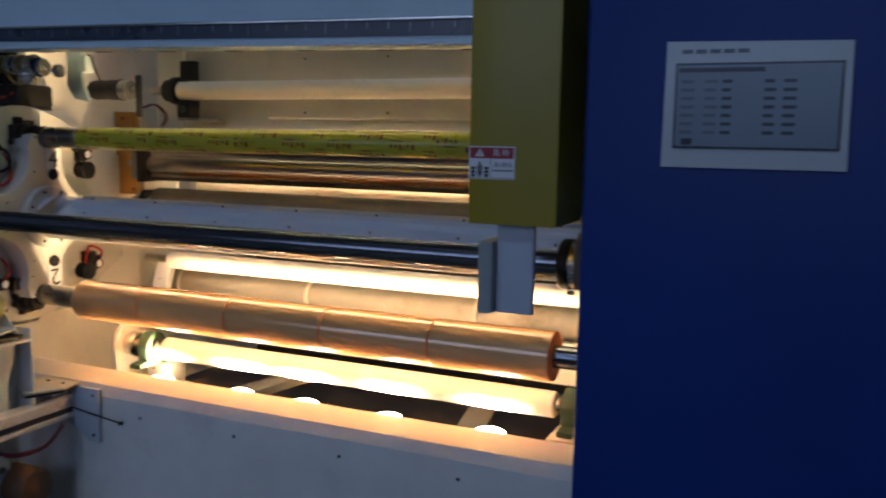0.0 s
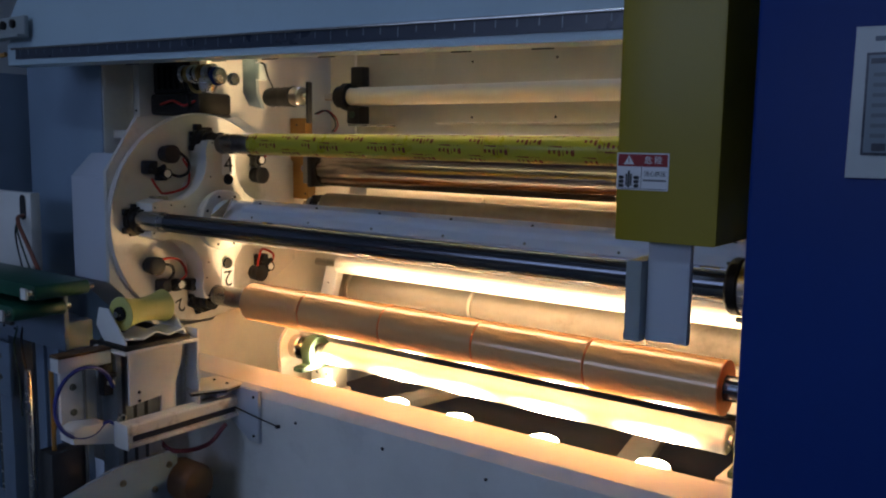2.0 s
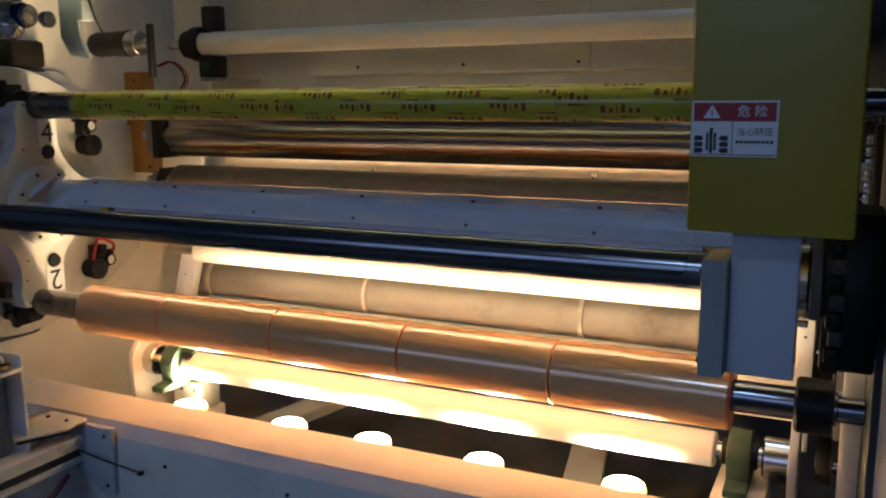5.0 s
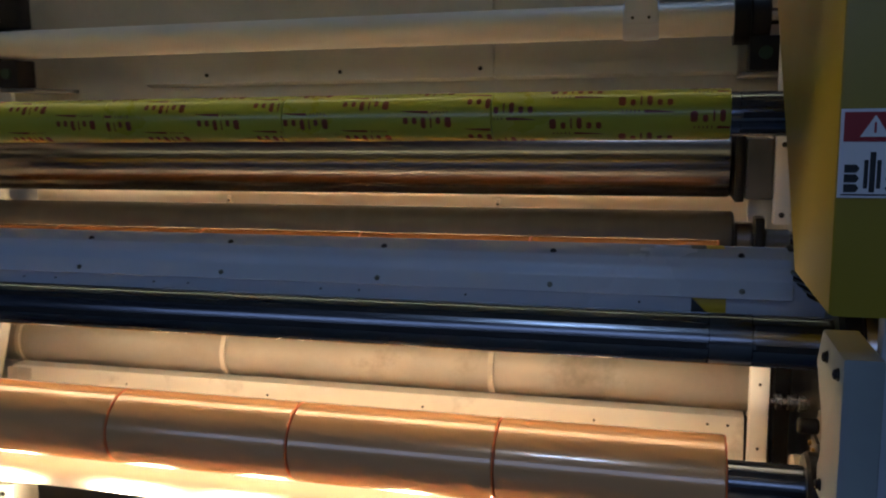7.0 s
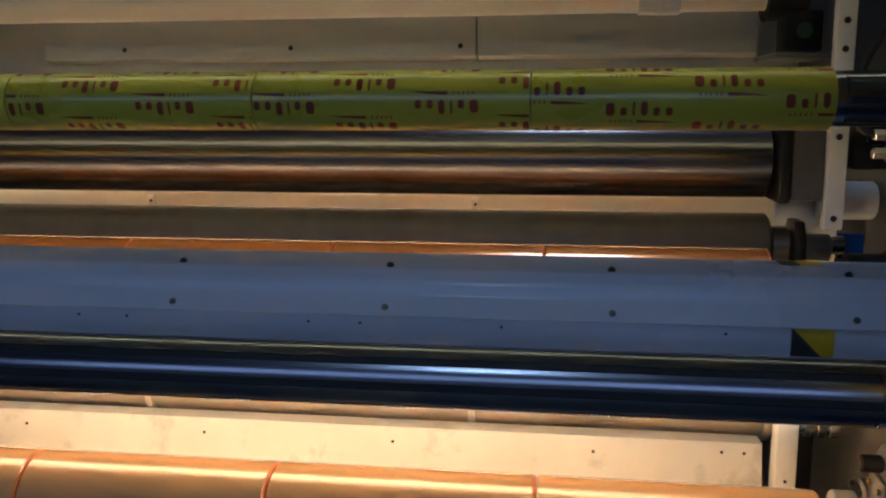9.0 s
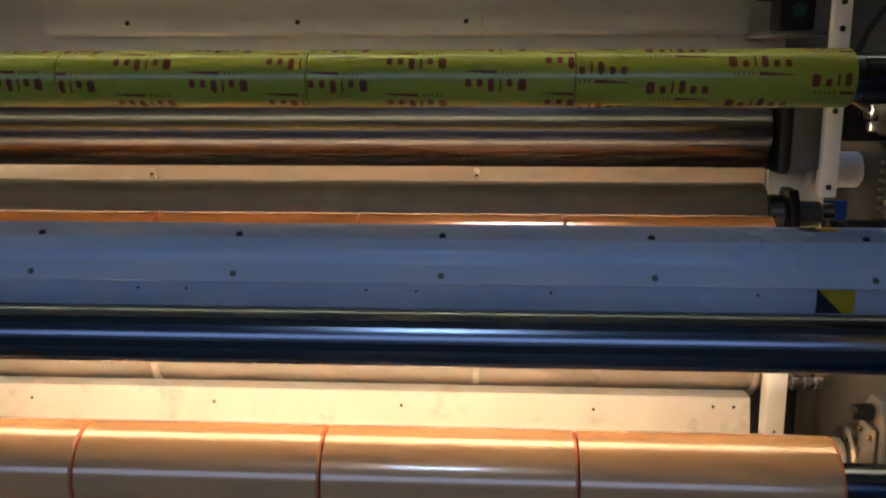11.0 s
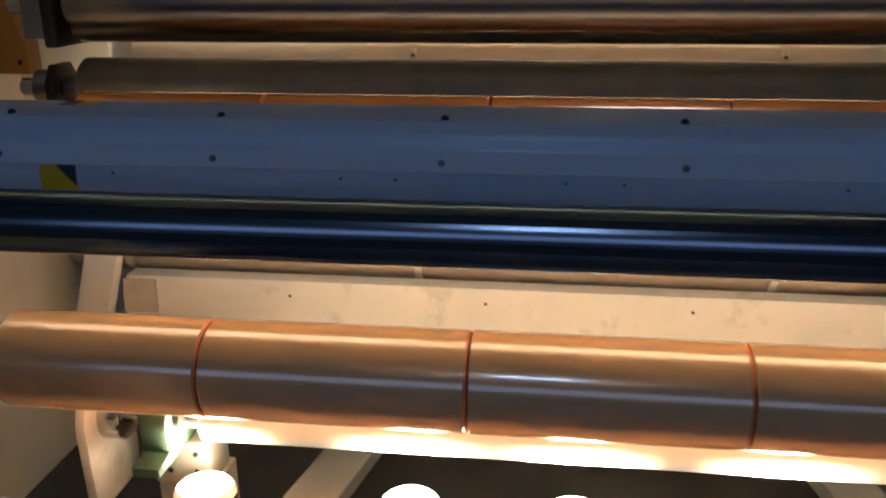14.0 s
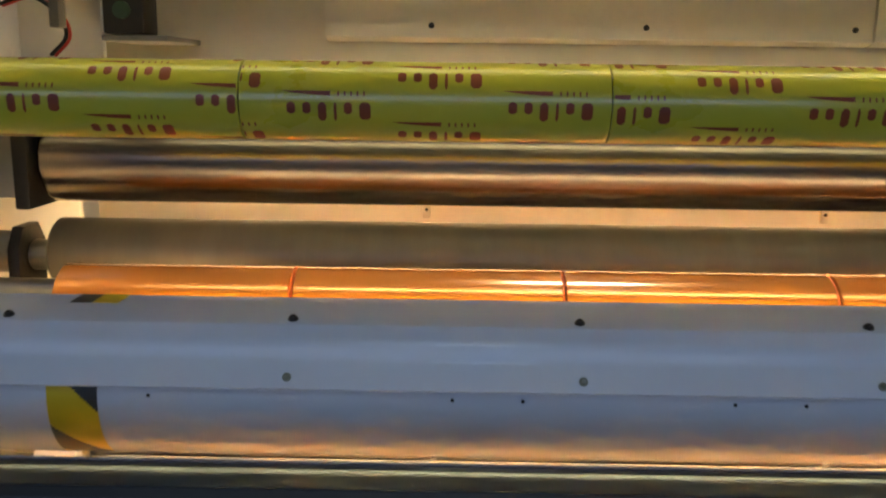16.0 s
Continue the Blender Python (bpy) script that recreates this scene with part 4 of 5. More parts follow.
# ---------------------------------------------------------------- fittings at the roller ends
def end_fittings():
    b = thing("roller_bearing", (0.80, 0.33, 1.34), "dark grey bearing block at the chrome roller's end", "bearing", "roller bearings")
    part("block", box(0.764, 0.781, 0.30, 0.44, 1.335, 1.455, 0.004), GREASE, b)
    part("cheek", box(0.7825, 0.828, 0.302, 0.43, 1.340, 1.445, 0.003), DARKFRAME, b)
    b = thing("roller_bearing", (-0.95, 0.33, 1.33), "dark grey bearing block at the chrome roller's end", "bearing", "roller bearings")
    part("block", box(-0.934, -0.913, 0.30, 0.44, 1.334, 1.46, 0.004), GREASE, b)
    part("cheek", box(-0.985, -0.9345, 0.33, 0.43, 1.345, 1.455, 0.003), SHADEGREY, b)
    p = thing("roller_bracket", (0.83, 0.30, 1.3), "white drilled strip bracket carrying the rollers", "bracket", "roller brackets")
    part("strip", box(0.8285, 0.856, 0.292, 0.312, 1.298, 1.82, 0.003), WHITE, p)
    for z in (1.315, 1.435, 1.56, 1.60):
        bolt(p, (0.842, 0.292, z))
    part("rear_plate", box(0.80, 0.90, 0.46, 0.475, 1.12, 1.36, 0.003), CREAM, p)
    for x0, x1, s in ((0.774, 0.868, 1), (-1.010, -0.924, -1)):
        k = thing("swing_knuckle", ((x0 + x1) / 2, 0.39, 1.2), "oily grey knuckle carrying the rubber roller", "bearing", "knuckles")
        part("ring", rod(x0, x0 + 0.030, 0.030, 0.392, 1.260, 28, 0.003), DULLSTEEL, k)
        part("lug", prism([(0.35, 1.20), (0.43, 1.20), (0.435, 1.27), (0.415, 1.30), (0.37, 1.30), (0.35, 1.27)], "x", x0 + 0.033, x0 + 0.050, 0.003), GREASE, k)
        part("cap", rod(x0 + 0.052, x1, 0.022, 0.392, 1.256, 24, 0.002), DULLSTEEL, k)
    r = thing("cross_rod", (0.92, 0.36, 1.22), "black round cross rod beside the rubber roller", "rod")
    part("bar", rod(0.872, 0.955, 0.016, 0.36, 1.235, 20), GREASE, r)
    # clamp and mount of the white roller
    for x, s, lab in ((-0.868, -1, "black split clamp holding the white roller"), (0.775, 1, "black split clamp holding the white roller")):
        c = thing("roller_clamp", (x, 0.44, 1.54), lab, "clamp", "roller clamps")
        part("ring", lathe([(-0.014, 0.033), (-0.014, 0.050), (0.014, 0.050), (0.014, 0.033), (-0.014, 0.033)], 0.452, 1.663, 36, x=x), BLACK, c)
        part("hub", rod(min(x + s * 0.016, x + s * 0.05), max(x + s * 0.016, x + s * 0.05), 0.040, 0.452, 1.663, 32, 0.003), BLACK, c)
        part("upper_block", box(x + 0.014, x + 0.072, 0.445, 0.485, 1.700, 1.770, 0.004), BLACK, c)
        part("lower_block", box(x + 0.014, x + 0.072, 0.425, 0.485, 1.565, 1.628, 0.004), BLACK, c)
        part("button", turned([(0, 0), (0, 0.012), (0.006, 0.012), (0.006, 0)], Matrix.Translation((x + 0.043, 0.4245, 1.597)) @ pose(0, 0, 0, 90, 0, 0), 16), GREEN, c, "green round button")
        part("shelf", box(x + 0.005, x + 0.10, 0.44, 0.60, 1.556, 1.5645, 0.002), SHADEGREY, c, "grey small shelf")
    m = thing("mount_plate", (-0.95, 0.42, 1.6), "cream upright mounting plate behind the roller clamp", "bracket")
    part("plate", box(-1.01, -0.885, 0.50, 0.515, 1.50, 1.95, 0.003), CREAM, m)
    m = thing("mount_plate", (-1.05, 0.55, 1.4), "cream inner plate beside the ochre block", "bracket")
    part("plate", box(-1.128, -0.945, 0.52, 0.535, 1.10, 1.50, 0.003), CREAM, m)
    for k, (mm, dy) in enumerate(((REDHOSE, 0.0), (BLACK, -0.012))):
        h = thing("wire", (-0.93, 0.42, 1.6), ("red" if k == 0 else "black") + " bent wire beside the roller clamp", "cable", "clamp wires")
        part("strand", tube([(-0.98, 0.40 + dy, 1.60), (-0.94, 0.41 + dy, 1.612), (-0.908, 0.42 + dy, 1.59), (-0.903, 0.43 + dy, 1.56), (-0.93, 0.44 + dy, 1.535)], 0.0028, 8), mm, h)
    o = thing("ochre_block", (-1.08, 0.42, 1.28), "ochre painted steel block beside the roller ends", "bracket")
    part("block", prism([(-1.128, 1.28), (-1.03, 1.28), (-1.03, 1.33), (-1.045, 1.36), (-1.045, 1.585), (-1.128, 1.585)], "y", 0.40, 0.44, 0.003), OCHRE, o)
    bolt(o, (-1.045, 0.40, 1.30)), bolt(o, (-1.09, 0.40, 1.56))
    d = thing("drive_motor", (-1.2, 0.05, 1.57), "black drive motor with dusty cooling fins under the header", "motor")
    part("body", box(-1.38, -1.10, -0.04, 0.10, 1.585, 1.66, 0.012), GREASE, d)
    part("case", box(-1.388, -1.17, -0.02, 0.159, 1.6605, 1.78, 0.008), BLACK, d)
    for k in range(5):
        part("fin", box(-1.36 + k * 0.034, -1.345 + k * 0.034, -0.028, -0.0205, 1.675, 1.755, 0.001), GREASE, d)
    part("cable", tube([(-1.30, -0.05, 1.62), (-1.22, -0.06, 1.632), (-1.16, -0.055, 1.615), (-1.11, -0.05, 1.63)], 0.004, 8), REDHOSE, d, "dusty red cable")
    v = thing("air_filter", (-1.0, -0.06, 1.66), "chrome bowled air filter with brass fittings", "air filter")
    for k in range(7):
        x = -1.130 + 0.0235 * k
        part("ring", rod(x, x + 0.017, 0.027 if k % 2 else 0.031, -0.075, 1.716, 24, 0.004), (STEEL, OCHREBRASS, CHROMEBRIGHT)[k % 3], v)
    part("stem", rod(-1.135, -0.960, 0.018, -0.075, 1.716, 20, 0.002), GREASE, v)
    part("bowl", turned([(0, 0), (0.006, 0.020), (0.018, 0.029), (0.036, 0.031), (0.050, 0.028), (0.055, 0)], Matrix.Translation((-0.985, -0.090, 1.648)), 28), CHROMEBRIGHT, v, "bright chrome bowl")
    part("blue_ring", rod(-0.964, -0.950, 0.031, -0.075, 1.706, 24, 0.004), BLUE, v)
    part("cap", rod(-0.9495, -0.934, 0.027, -0.075, 1.706, 24, 0.004), STEEL, v)
    part("tube", tube([(-1.10, -0.08, 1.69), (-1.06, -0.095, 1.665), (-1.02, -0.10, 1.655), (-0.99, -0.09, 1.675)], 0.005, 8), OCHREBRASS, v, "bent brass tube")
    part("tube", tube([(-1.14, -0.07, 1.70), (-1.10, -0.09, 1.66), (-1.09, -0.085, 1.62), (-1.12, -0.07, 1.60)], 0.006, 8), BLACK, v, "black bent tube")
    part("eye", rod(-0.905, -0.885, 0.020, -0.06, 1.695, 24, 0.003), STEEL, v)
    a = thing("sensor_arm", (-0.92, 0.05, 1.6), "pale drilled sensor arm hanging from the header", "bracket")
    part("arm", prism([(-0.975, 1.80), (-0.915, 1.80), (-0.905, 1.66), (-0.880, 1.605), (-0.945, 1.615), (-0.975, 1.66)], "y", 0.045, 0.058, 0.002), TEALGREY, a)
    part("clip", box(-0.91, -0.885, 0.04, 0.075, 1.70, 1.755, 0.003), TEALGREY, a)
    part("lead", tube([(-0.90, 0.05, 1.755), (-0.872, 0.05, 1.75), (-0.865, 0.06, 1.71), (-0.885, 0.10, 1.675)], 0.003, 8), BLACK, a, "black lead")
    c = thing("pneumatic_cylinder", (-0.92, 0.2, 1.6), "black ribbed pneumatic cylinder with a steel collar", "cylinder")
    part("body", lathe([(-1.02, 0), (-1.02, 0.030), (-1.0, 0.034), (-0.985, 0.030), (-0.97, 0.034), (-0.955, 0.030), (-0.94, 0.034), (-0.91, 0.034), (-0.89, 0.036), (-0.89, 0)], 0.20, 1.652, 32), BLACK, c)
    part("collar", rod(-0.889, -0.850, 0.033, 0.20, 1.652, 32, 0.003), DULLSTEEL, c)
    part("rod", rod(-0.849, -0.82, 0.014, 0.20, 1.652, 20), STEEL, c)
    part("mount", box(-0.818, -0.806, 0.185, 0.205, 1.56, 1.70, 0.002), BLACK, c)


end_fittings()


# ---------------------------------------------------------------- outer left side of the machine
def left_column():
    c = thing("machine_column", (-1.7, 0.4, 0), "pale blue-grey painted machine column beside the turret", "machine housing")
    # body in darkened pale paint: its shadow is put into the colour
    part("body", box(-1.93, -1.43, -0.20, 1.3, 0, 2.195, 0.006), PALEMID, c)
    part("liner", box(-1.4298, -1.4245, -0.195, -0.0755, 0, 2.19, 0.001), CREAM, c, "cream inner face")
    part("recess", box(-1.429, -1.171, 0.16, 0.18, 0, 2.195, 0.002), CREAM, c, "cream recessed panel")
    part("side_panel", box(-1.429, -1.392, -0.075, 0.159, 1.5305, 2.195, 0.002), CREAM, c, "cream side panel beside the motor")
    part("ledge", box(-1.429, -1.171, -0.16, 0.159, 1.50, 1.53, 0.002), CREAM, c, "cream ledge below the motor")
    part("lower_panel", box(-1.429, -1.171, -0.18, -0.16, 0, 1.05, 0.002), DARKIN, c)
    bolt(c, (-1.41, -0.075, 1.60))
    e = thing("side_cabinet", (-2.3, 0.0, 0), "dim blue-grey side cabinet with a glazed door", "cabinet")
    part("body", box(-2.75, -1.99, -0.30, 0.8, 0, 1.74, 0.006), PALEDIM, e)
    part("door", box(-2.70, -2.03, -0.318, -0.301, 0.1, 1.70, 0.004), BLUEGLASS, e, "dark bluish door pane")
    part("trim", box(-2.024, -2.00, -0.325, -0.3015, 0.1, 1.72, 0.003), STEEL, e)
    s = thing("junction_box", (-1.65, -0.40, 0.85), "white sheet steel junction box with an oval cable hole", "junction box")
    part("shell", box(-1.86, -1.52, -0.42, -0.385, 0.86, 1.312, 0.004), WHITE, s)
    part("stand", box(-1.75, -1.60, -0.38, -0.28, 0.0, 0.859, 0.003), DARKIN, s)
    hole = prism([(-1.568 + 0.018 * math.cos(math.radians(a)), 1.262 + (0.025 if a <= 180 else -0.025) + 0.018 * math.sin(math.radians(a))) for a in range(0, 360, 20)], "y", -0.4235, -0.4205)
    part("oval_hole", hole, HAZB, s, "dark oval cable hole")
    for k, (m2, r, dx) in enumerate(((BROWNHOSE, 0.007, 0.0), (GREEN, 0.003, -0.01), (BLACK, 0.003, -0.02))):
        h = thing("cable", (-1.5, -0.5, 0.9), ("brown hose", "thin green wire", "thin black wire")[k] + " drooping from the junction box", "cable", "drooping cables")
        part("strand", tube([(-1.565 + dx, -0.42, 1.235), (-1.53 + dx, -0.46, 1.22 - 0.02 * k), (-1.43 + 3 * dx, -0.47, 1.12 - 0.03 * k), (-1.365 + 4 * dx, -0.45, 0.98 - 0.03 * k), (-1.37 + 4 * dx, -0.40, 0.84)], r, 10), m2, h)


def conveyor():
    c = thing("belt_conveyor", (-1.3, -0.62, 0.9), "green belt conveyor end with white capped bolts", "conveyor")
    for z, x1, y0 in ((1.07, -0.965, -0.70), (1.0, -1.06, -0.72)):
        pts = [(-2.2, z - 0.022), (x1 - 0.022, z - 0.022)] + [(x1 - 0.022 + 0.022 * math.cos(math.radians(a)), z + 0.022 * math.sin(math.radians(a))) for a in range(-75, 90, 15)] + [(-2.2, z + 0.022)]
        part("belt", prism(pts, "y", y0, y0 + 0.16, 0.003), BELT, c, "green belt")
        part("axle", turned([(0, 0), (0, 0.010), (0.20, 0.010), (0.20, 0)], Matrix.Translation((x1 - 0.022, y0 + 0.18, z)) @ pose(0, 0, 0, 90, 0, 0), 16), STEEL, c)
        part("bolt_cap", box(x1 - 0.034, x1 - 0.006, y0 - 0.030, y0 - 0.0205, z - 0.016, z + 0.016, 0.003), WHITE, c, "pale square bolt cap")
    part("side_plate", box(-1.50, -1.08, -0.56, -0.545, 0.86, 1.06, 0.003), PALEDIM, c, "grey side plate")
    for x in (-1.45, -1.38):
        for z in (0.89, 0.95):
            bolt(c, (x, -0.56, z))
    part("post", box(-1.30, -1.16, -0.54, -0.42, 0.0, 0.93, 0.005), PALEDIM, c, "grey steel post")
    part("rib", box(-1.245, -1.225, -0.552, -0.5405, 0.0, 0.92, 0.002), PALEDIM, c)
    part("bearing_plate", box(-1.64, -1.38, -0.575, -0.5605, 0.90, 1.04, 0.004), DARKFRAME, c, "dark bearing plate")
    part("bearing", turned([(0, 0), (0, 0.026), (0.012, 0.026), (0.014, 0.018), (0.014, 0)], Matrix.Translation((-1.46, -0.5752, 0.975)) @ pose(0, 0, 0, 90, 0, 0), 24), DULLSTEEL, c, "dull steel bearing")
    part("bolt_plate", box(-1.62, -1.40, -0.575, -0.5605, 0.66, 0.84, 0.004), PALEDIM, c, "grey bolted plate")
    for x in (-1.58, -1.52, -1.46):
        for z in (0.72, 0.79):
            bolt(c, (x, -0.575, z), (0, -1, 0), BIGBOLT)
    part("wire", tube([(-1.33, -0.55, 0.93), (-1.335, -0.565, 0.86), (-1.325, -0.56, 0.76), (-1.345, -0.555, 0.62)], 0.0035, 8), BLACK, c, "black wire")
    part("wire", tube([(-1.36, -0.55, 0.93), (-1.37, -0.57, 0.84), (-1.355, -0.565, 0.72), (-1.37, -0.555, 0.60)], 0.0030, 8), GREEN, c, "thin green wire")
    part("post", box(-1.55, -1.47, -0.54, -0.46, 0.0, 0.86, 0.005), PALEDIM, c, "grey steel post")
    part("port", turned([(0, 0), (0, 0.016), (0.004, 0.016), (0.004, 0)], Matrix.Translation((-1.20, -0.5403, 0.60)) @ pose(0, 0, 0, 90, 0, 0), 18), HAZB, c)
    part("hook", tube([(-1.20, -0.73, 1.03), (-1.17, -0.745, 1.06), (-1.14, -0.735, 1.04), (-1.15, -0.73, 1.0)], 0.005, 8), BLACK, c)


def core_loader():
    X = -0.78
    t = thing("core_loader", (X, -0.5, 0), "white core loading stand with a yellow hourglass roller", "loading stand")
    R = []
    for k in range(17):
        u = -1 + 2 * k / 16
        R.append((0.075 * (u + 1), 0.034 + 0.013 * u * u))
    m = Matrix.Translation((X, -0.425, 1.022)) @ pose(0, 0, 0, 90, 0, 8)
    part("roller", turned([(0, 0)] + R + [(0.15, 0)], m, 40), URETHANE, t, "yellow urethane hourglass roller")
    part("axle", turned([(-0.012, 0), (-0.012, 0.009), (0.168, 0.009), (0.168, 0)], m, 16), STEEL, t)
    part("hub", turned([(0.1502, 0), (0.1502, 0.020), (0.158, 0.020), (0.158, 0)], m, 20), BLACK, t)
    for y, lab in ((-0.597, ""), (-0.408, "")):
        part("ear", prism([(X - 0.065, 0.985), (X - 0.05, 1.035), (X - 0.005, 1.035), (X + 0.075, 0.952), (X + 0.075, 0.944), (X - 0.03, 0.944)], "y", y, y + 0.006, 0.001), WHITE, t, "white triangular ear")
    part("cradle", sheet([(-0.59, 0.958), (-0.54, 0.950), (-0.50, 0.966), (-0.46, 0.950), (-0.409, 0.958)], -0.004, X - 0.03, X + 0.075), WHITE, t, "ribbed white cradle", 0)
    part("pad", box(X - 0.05, X + 0.085, -0.605, -0.395, 0.930, 0.943, 0.002), GREASE, t, "dark pad below the cradle")
    part("top_plate", box(X - 0.06, X + 0.09, -0.61, -0.37, 0.920, 0.929, 0.001), WHITE, t)
    part("web", prism([(-0.575, 0.919), (-0.40, 0.919), (-0.405, 0.86), (-0.425, 0.80), (-0.425, 0.70), (-0.475, 0.70), (-0.475, 0.775), (-0.575, 0.765)], "x", X + 0.045, X + 0.053, 0.001), WHITE, t, "white tapered web plate")
    for y, z in ((-0.545, 0.80), (-0.545, 0.775)):
        bolt(t, (X + 0.053, y, z), (1, 0, 0))
    part("gusset", box(X + 0.02, X + 0.03, -0.385, -0.375, 0.72, 0.95, 0.001), WHITE, t)
    part("side_flange", box(X - 0.02, X + 0.085, -0.372, -0.364, 0.73, 0.955, 0.002), WHITE, t, "white side flange")
    part("slide", box(X - 0.04, X + 0.03, -0.60, -0.46, 0.30, 0.915, 0.003), ALUDARK, t, "grey aluminium slide profile")
    for y in (-0.585, -0.55, -0.515):
        part("slide_slot", box(X + 0.0305, X + 0.032, y, y + 0.010, 0.31, 0.91, 0), HAZB, t, "", 0)
    part("cable_block", box(X - 0.01, X + 0.02, -0.632, -0.602, 0.80, 0.93, 0.004), BLACK, t, "black cable block")
    part("cross_bar", box(X - 0.01, X + 0.03, -0.765, -0.612, 0.893, 0.930, 0.003), WHITE, t, "white cross bar")
    part("wing", box(X - 0.05, X - 0.035, -0.725, -0.62, 0.70, 0.885, 0.004), WHITE, t, "white bolted wing plate")
    for z in (0.76, 0.83):
        bolt(t, (X - 0.035, -0.69, z), (1, 0, 0), BIGBOLT)
    part("foot", prism([(-0.74, 0.70), (-0.58, 0.66), (-0.58, 0.70), (-0.64, 0.735), (-0.71, 0.745), (-0.74, 0.735)], "x", X - 0.02, X + 0.05, 0.004), WHITE, t, "white curved foot")
    part("guide_rod", box(X - 0.09, X - 0.075, -0.795, -0.78, 0.0, 0.89, 0.003), STEEL, t)
    part("base_post", box(X - 0.10, X - 0.03, -0.76, -0.66, 0.0, 0.66, 0.004), DARKIN, t)
    part("base_plate", prism([(-0.80, 0.0), (-0.42, 0.0), (-0.42, 0.60), (-0.62, 0.60), (-0.78, 0.56), (-0.80, 0.53)], "x", X + 0.034, X + 0.046, 0.003), PALEMID, t, "grey base plate with bolts")
    for y, z in ((-0.745, 0.50), (-0.60, 0.55), (-0.50, 0.50), (-0.45, 0.56)):
        bolt(t, (X + 0.046, y, z), (1, 0, 0), BIGBOLT)
    part("wood_strip", box(X - 0.015, X + 0.032, -0.763, -0.614, 0.9305, 0.9375, 0.001), BROWNCARD, t, "brown strip on the cross bar")
    part("rod", turned([(0, 0), (0, 0.006), (0.50, 0.006), (0.50, 0)], Matrix.Translation((X - 0.06, -0.735, 0.38)), 12), OCHRE, t, "ochre guide rod")
    part("rod", turned([(0, 0), (0, 0.005), (0.50, 0.005), (0.50, 0)], Matrix.Translation((X - 0.02, -0.665, 0.38)), 12), DULLSTEEL, t, "steel guide rod")
    part("clip", box(X + 0.031, X + 0.042, -0.635, -0.605, 0.855, 0.868, 0.002), BLACK, t, "black hose clip")
    part("clip", box(X + 0.031, X + 0.042, -0.630, -0.610, 0.835, 0.846, 0.002), STEEL, t)
    part("eye_bolt", lathe([(-0.003, 0.010), (0.003, 0.010), (0.003, 0.014), (-0.003, 0.014), (-0.003, 0.010)], -0.598, 0.735, 20, x=X + 0.048), STEEL, t, "small eye bolt")
    k = thing("slide_carriage", (-0.98, -0.5, 0.6), "dark steel slide carriage below the conveyor", "machine part")
    part("plate", box(-1.10, -0.90, -0.47, -0.455, 0.50, 0.88, 0.004), DARKFRAME, k)
    part("track", box(-1.02, -0.98, -0.4845, -0.4705, 0.30, 0.90, 0.002), DULLSTEEL, k, "dull steel track")
    for z in (0.56, 0.66, 0.76, 0.84):
        bolt(k, (-1.0, -0.4845, z))
    part("arm", prism([(-1.10, 0.86), (-0.92, 0.80), (-0.92, 0.77), (-1.10, 0.83)], "y", -0.52, -0.4855, 0.003), TEALGREY, k, "sloping grey arm")
    h = thing("blue_hose", (X, -0.68, 0.72), "looped blue air hose on the loading stand", "hose")
    loop = [(X + 0.045, -0.70 + 0.085 * math.cos(math.radians(a)), 0.805 + 0.095 * math.sin(math.radians(a))) for a in range(15, 330, 30)]
    part("strand", tube(loop + [(X + 0.045, -0.60, 0.705)], 0.0055, 10), BLUEHOSE, h)
    r = thing("slide_rail", (-0.70, -0.36, 0.66), "scuffed white slotted rail reaching to the front cover", "rail")
    part("rail", prism([(-0.728, 0.668), (-0.672, 0.668), (-0.672, 0.678), (-0.680, 0.680), (-0.680, 0.700), (-0.672, 0.702), (-0.672, 0.727), (-0.677, 0.731), (-0.723, 0.731), (-0.728, 0.727)], "y", -0.617, -0.233, 0), RAILWHITE, r, "", 20)
    part("slot", box(-0.6795, -0.6775, -0.600, -0.250, 0.682, 0.698, 0), HAZB, r, "dark rail slot", 0)
    part("end_cap", box(-0.732, -0.668, -0.6235, -0.6175, 0.664, 0.735, 0.002), WHITE, r)
    part("bracket", prism([(-0.66, 0.76), (-0.58, 0.76), (-0.58, 0.60), (-0.62, 0.60), (-0.73, 0.665), (-0.73, 0.74)], "y", -0.246, -0.2325, 0.002), PALE, r, "pale end bracket")
    for x, z in ((-0.60, 0.74), (-0.60, 0.62), (-0.70, 0.70)):
        bolt(r, (x, -0.246, z))
    part("locking_rod", tube([(-0.67, -0.26, 0.70), (-0.58, -0.262, 0.690), (-0.485, -0.255, 0.676)], 0.0024, 8), GREASE, r)
    part("knob", turned([(0, 0), (0.004, 0.008), (0.010, 0.008), (0.014, 0)], Matrix.Translation((-0.485, -0.255, 0.669)), 14), BLACK, r)
    w = thing("red_hose", (-0.75, -0.4, 0.6), "dark red air hose under the rail", "hose")
    part("strand", tube([(-0.82, -0.45, 0.66), (-0.74, -0.44, 0.60), (-0.68, -0.36, 0.605), (-0.66, -0.30, 0.66)], 0.007, 10), DARKREDHOSE, w)
    p = thing("lower_bracket", (-1.05, -0.42, 0), "white lower bracket plate with bolts by the loading stand", "bracket")
    part("plate", prism([(-1.36, 0.0), (-0.78, 0.0), (-0.78, 0.53), (-0.80, 0.55), (-0.98, 0.55), (-1.33, 0.44), (-1.36, 0.41)], "y", -0.43, -0.41, 0.004), PALE, p)
    for x, z in ((-1.27, 0.36), (-1.08, 0.47), (-0.92, 0.38), (-0.83, 0.49)):
        bolt(p, (x, -0.43, z), (0, -1, 0), BIGBOLT)
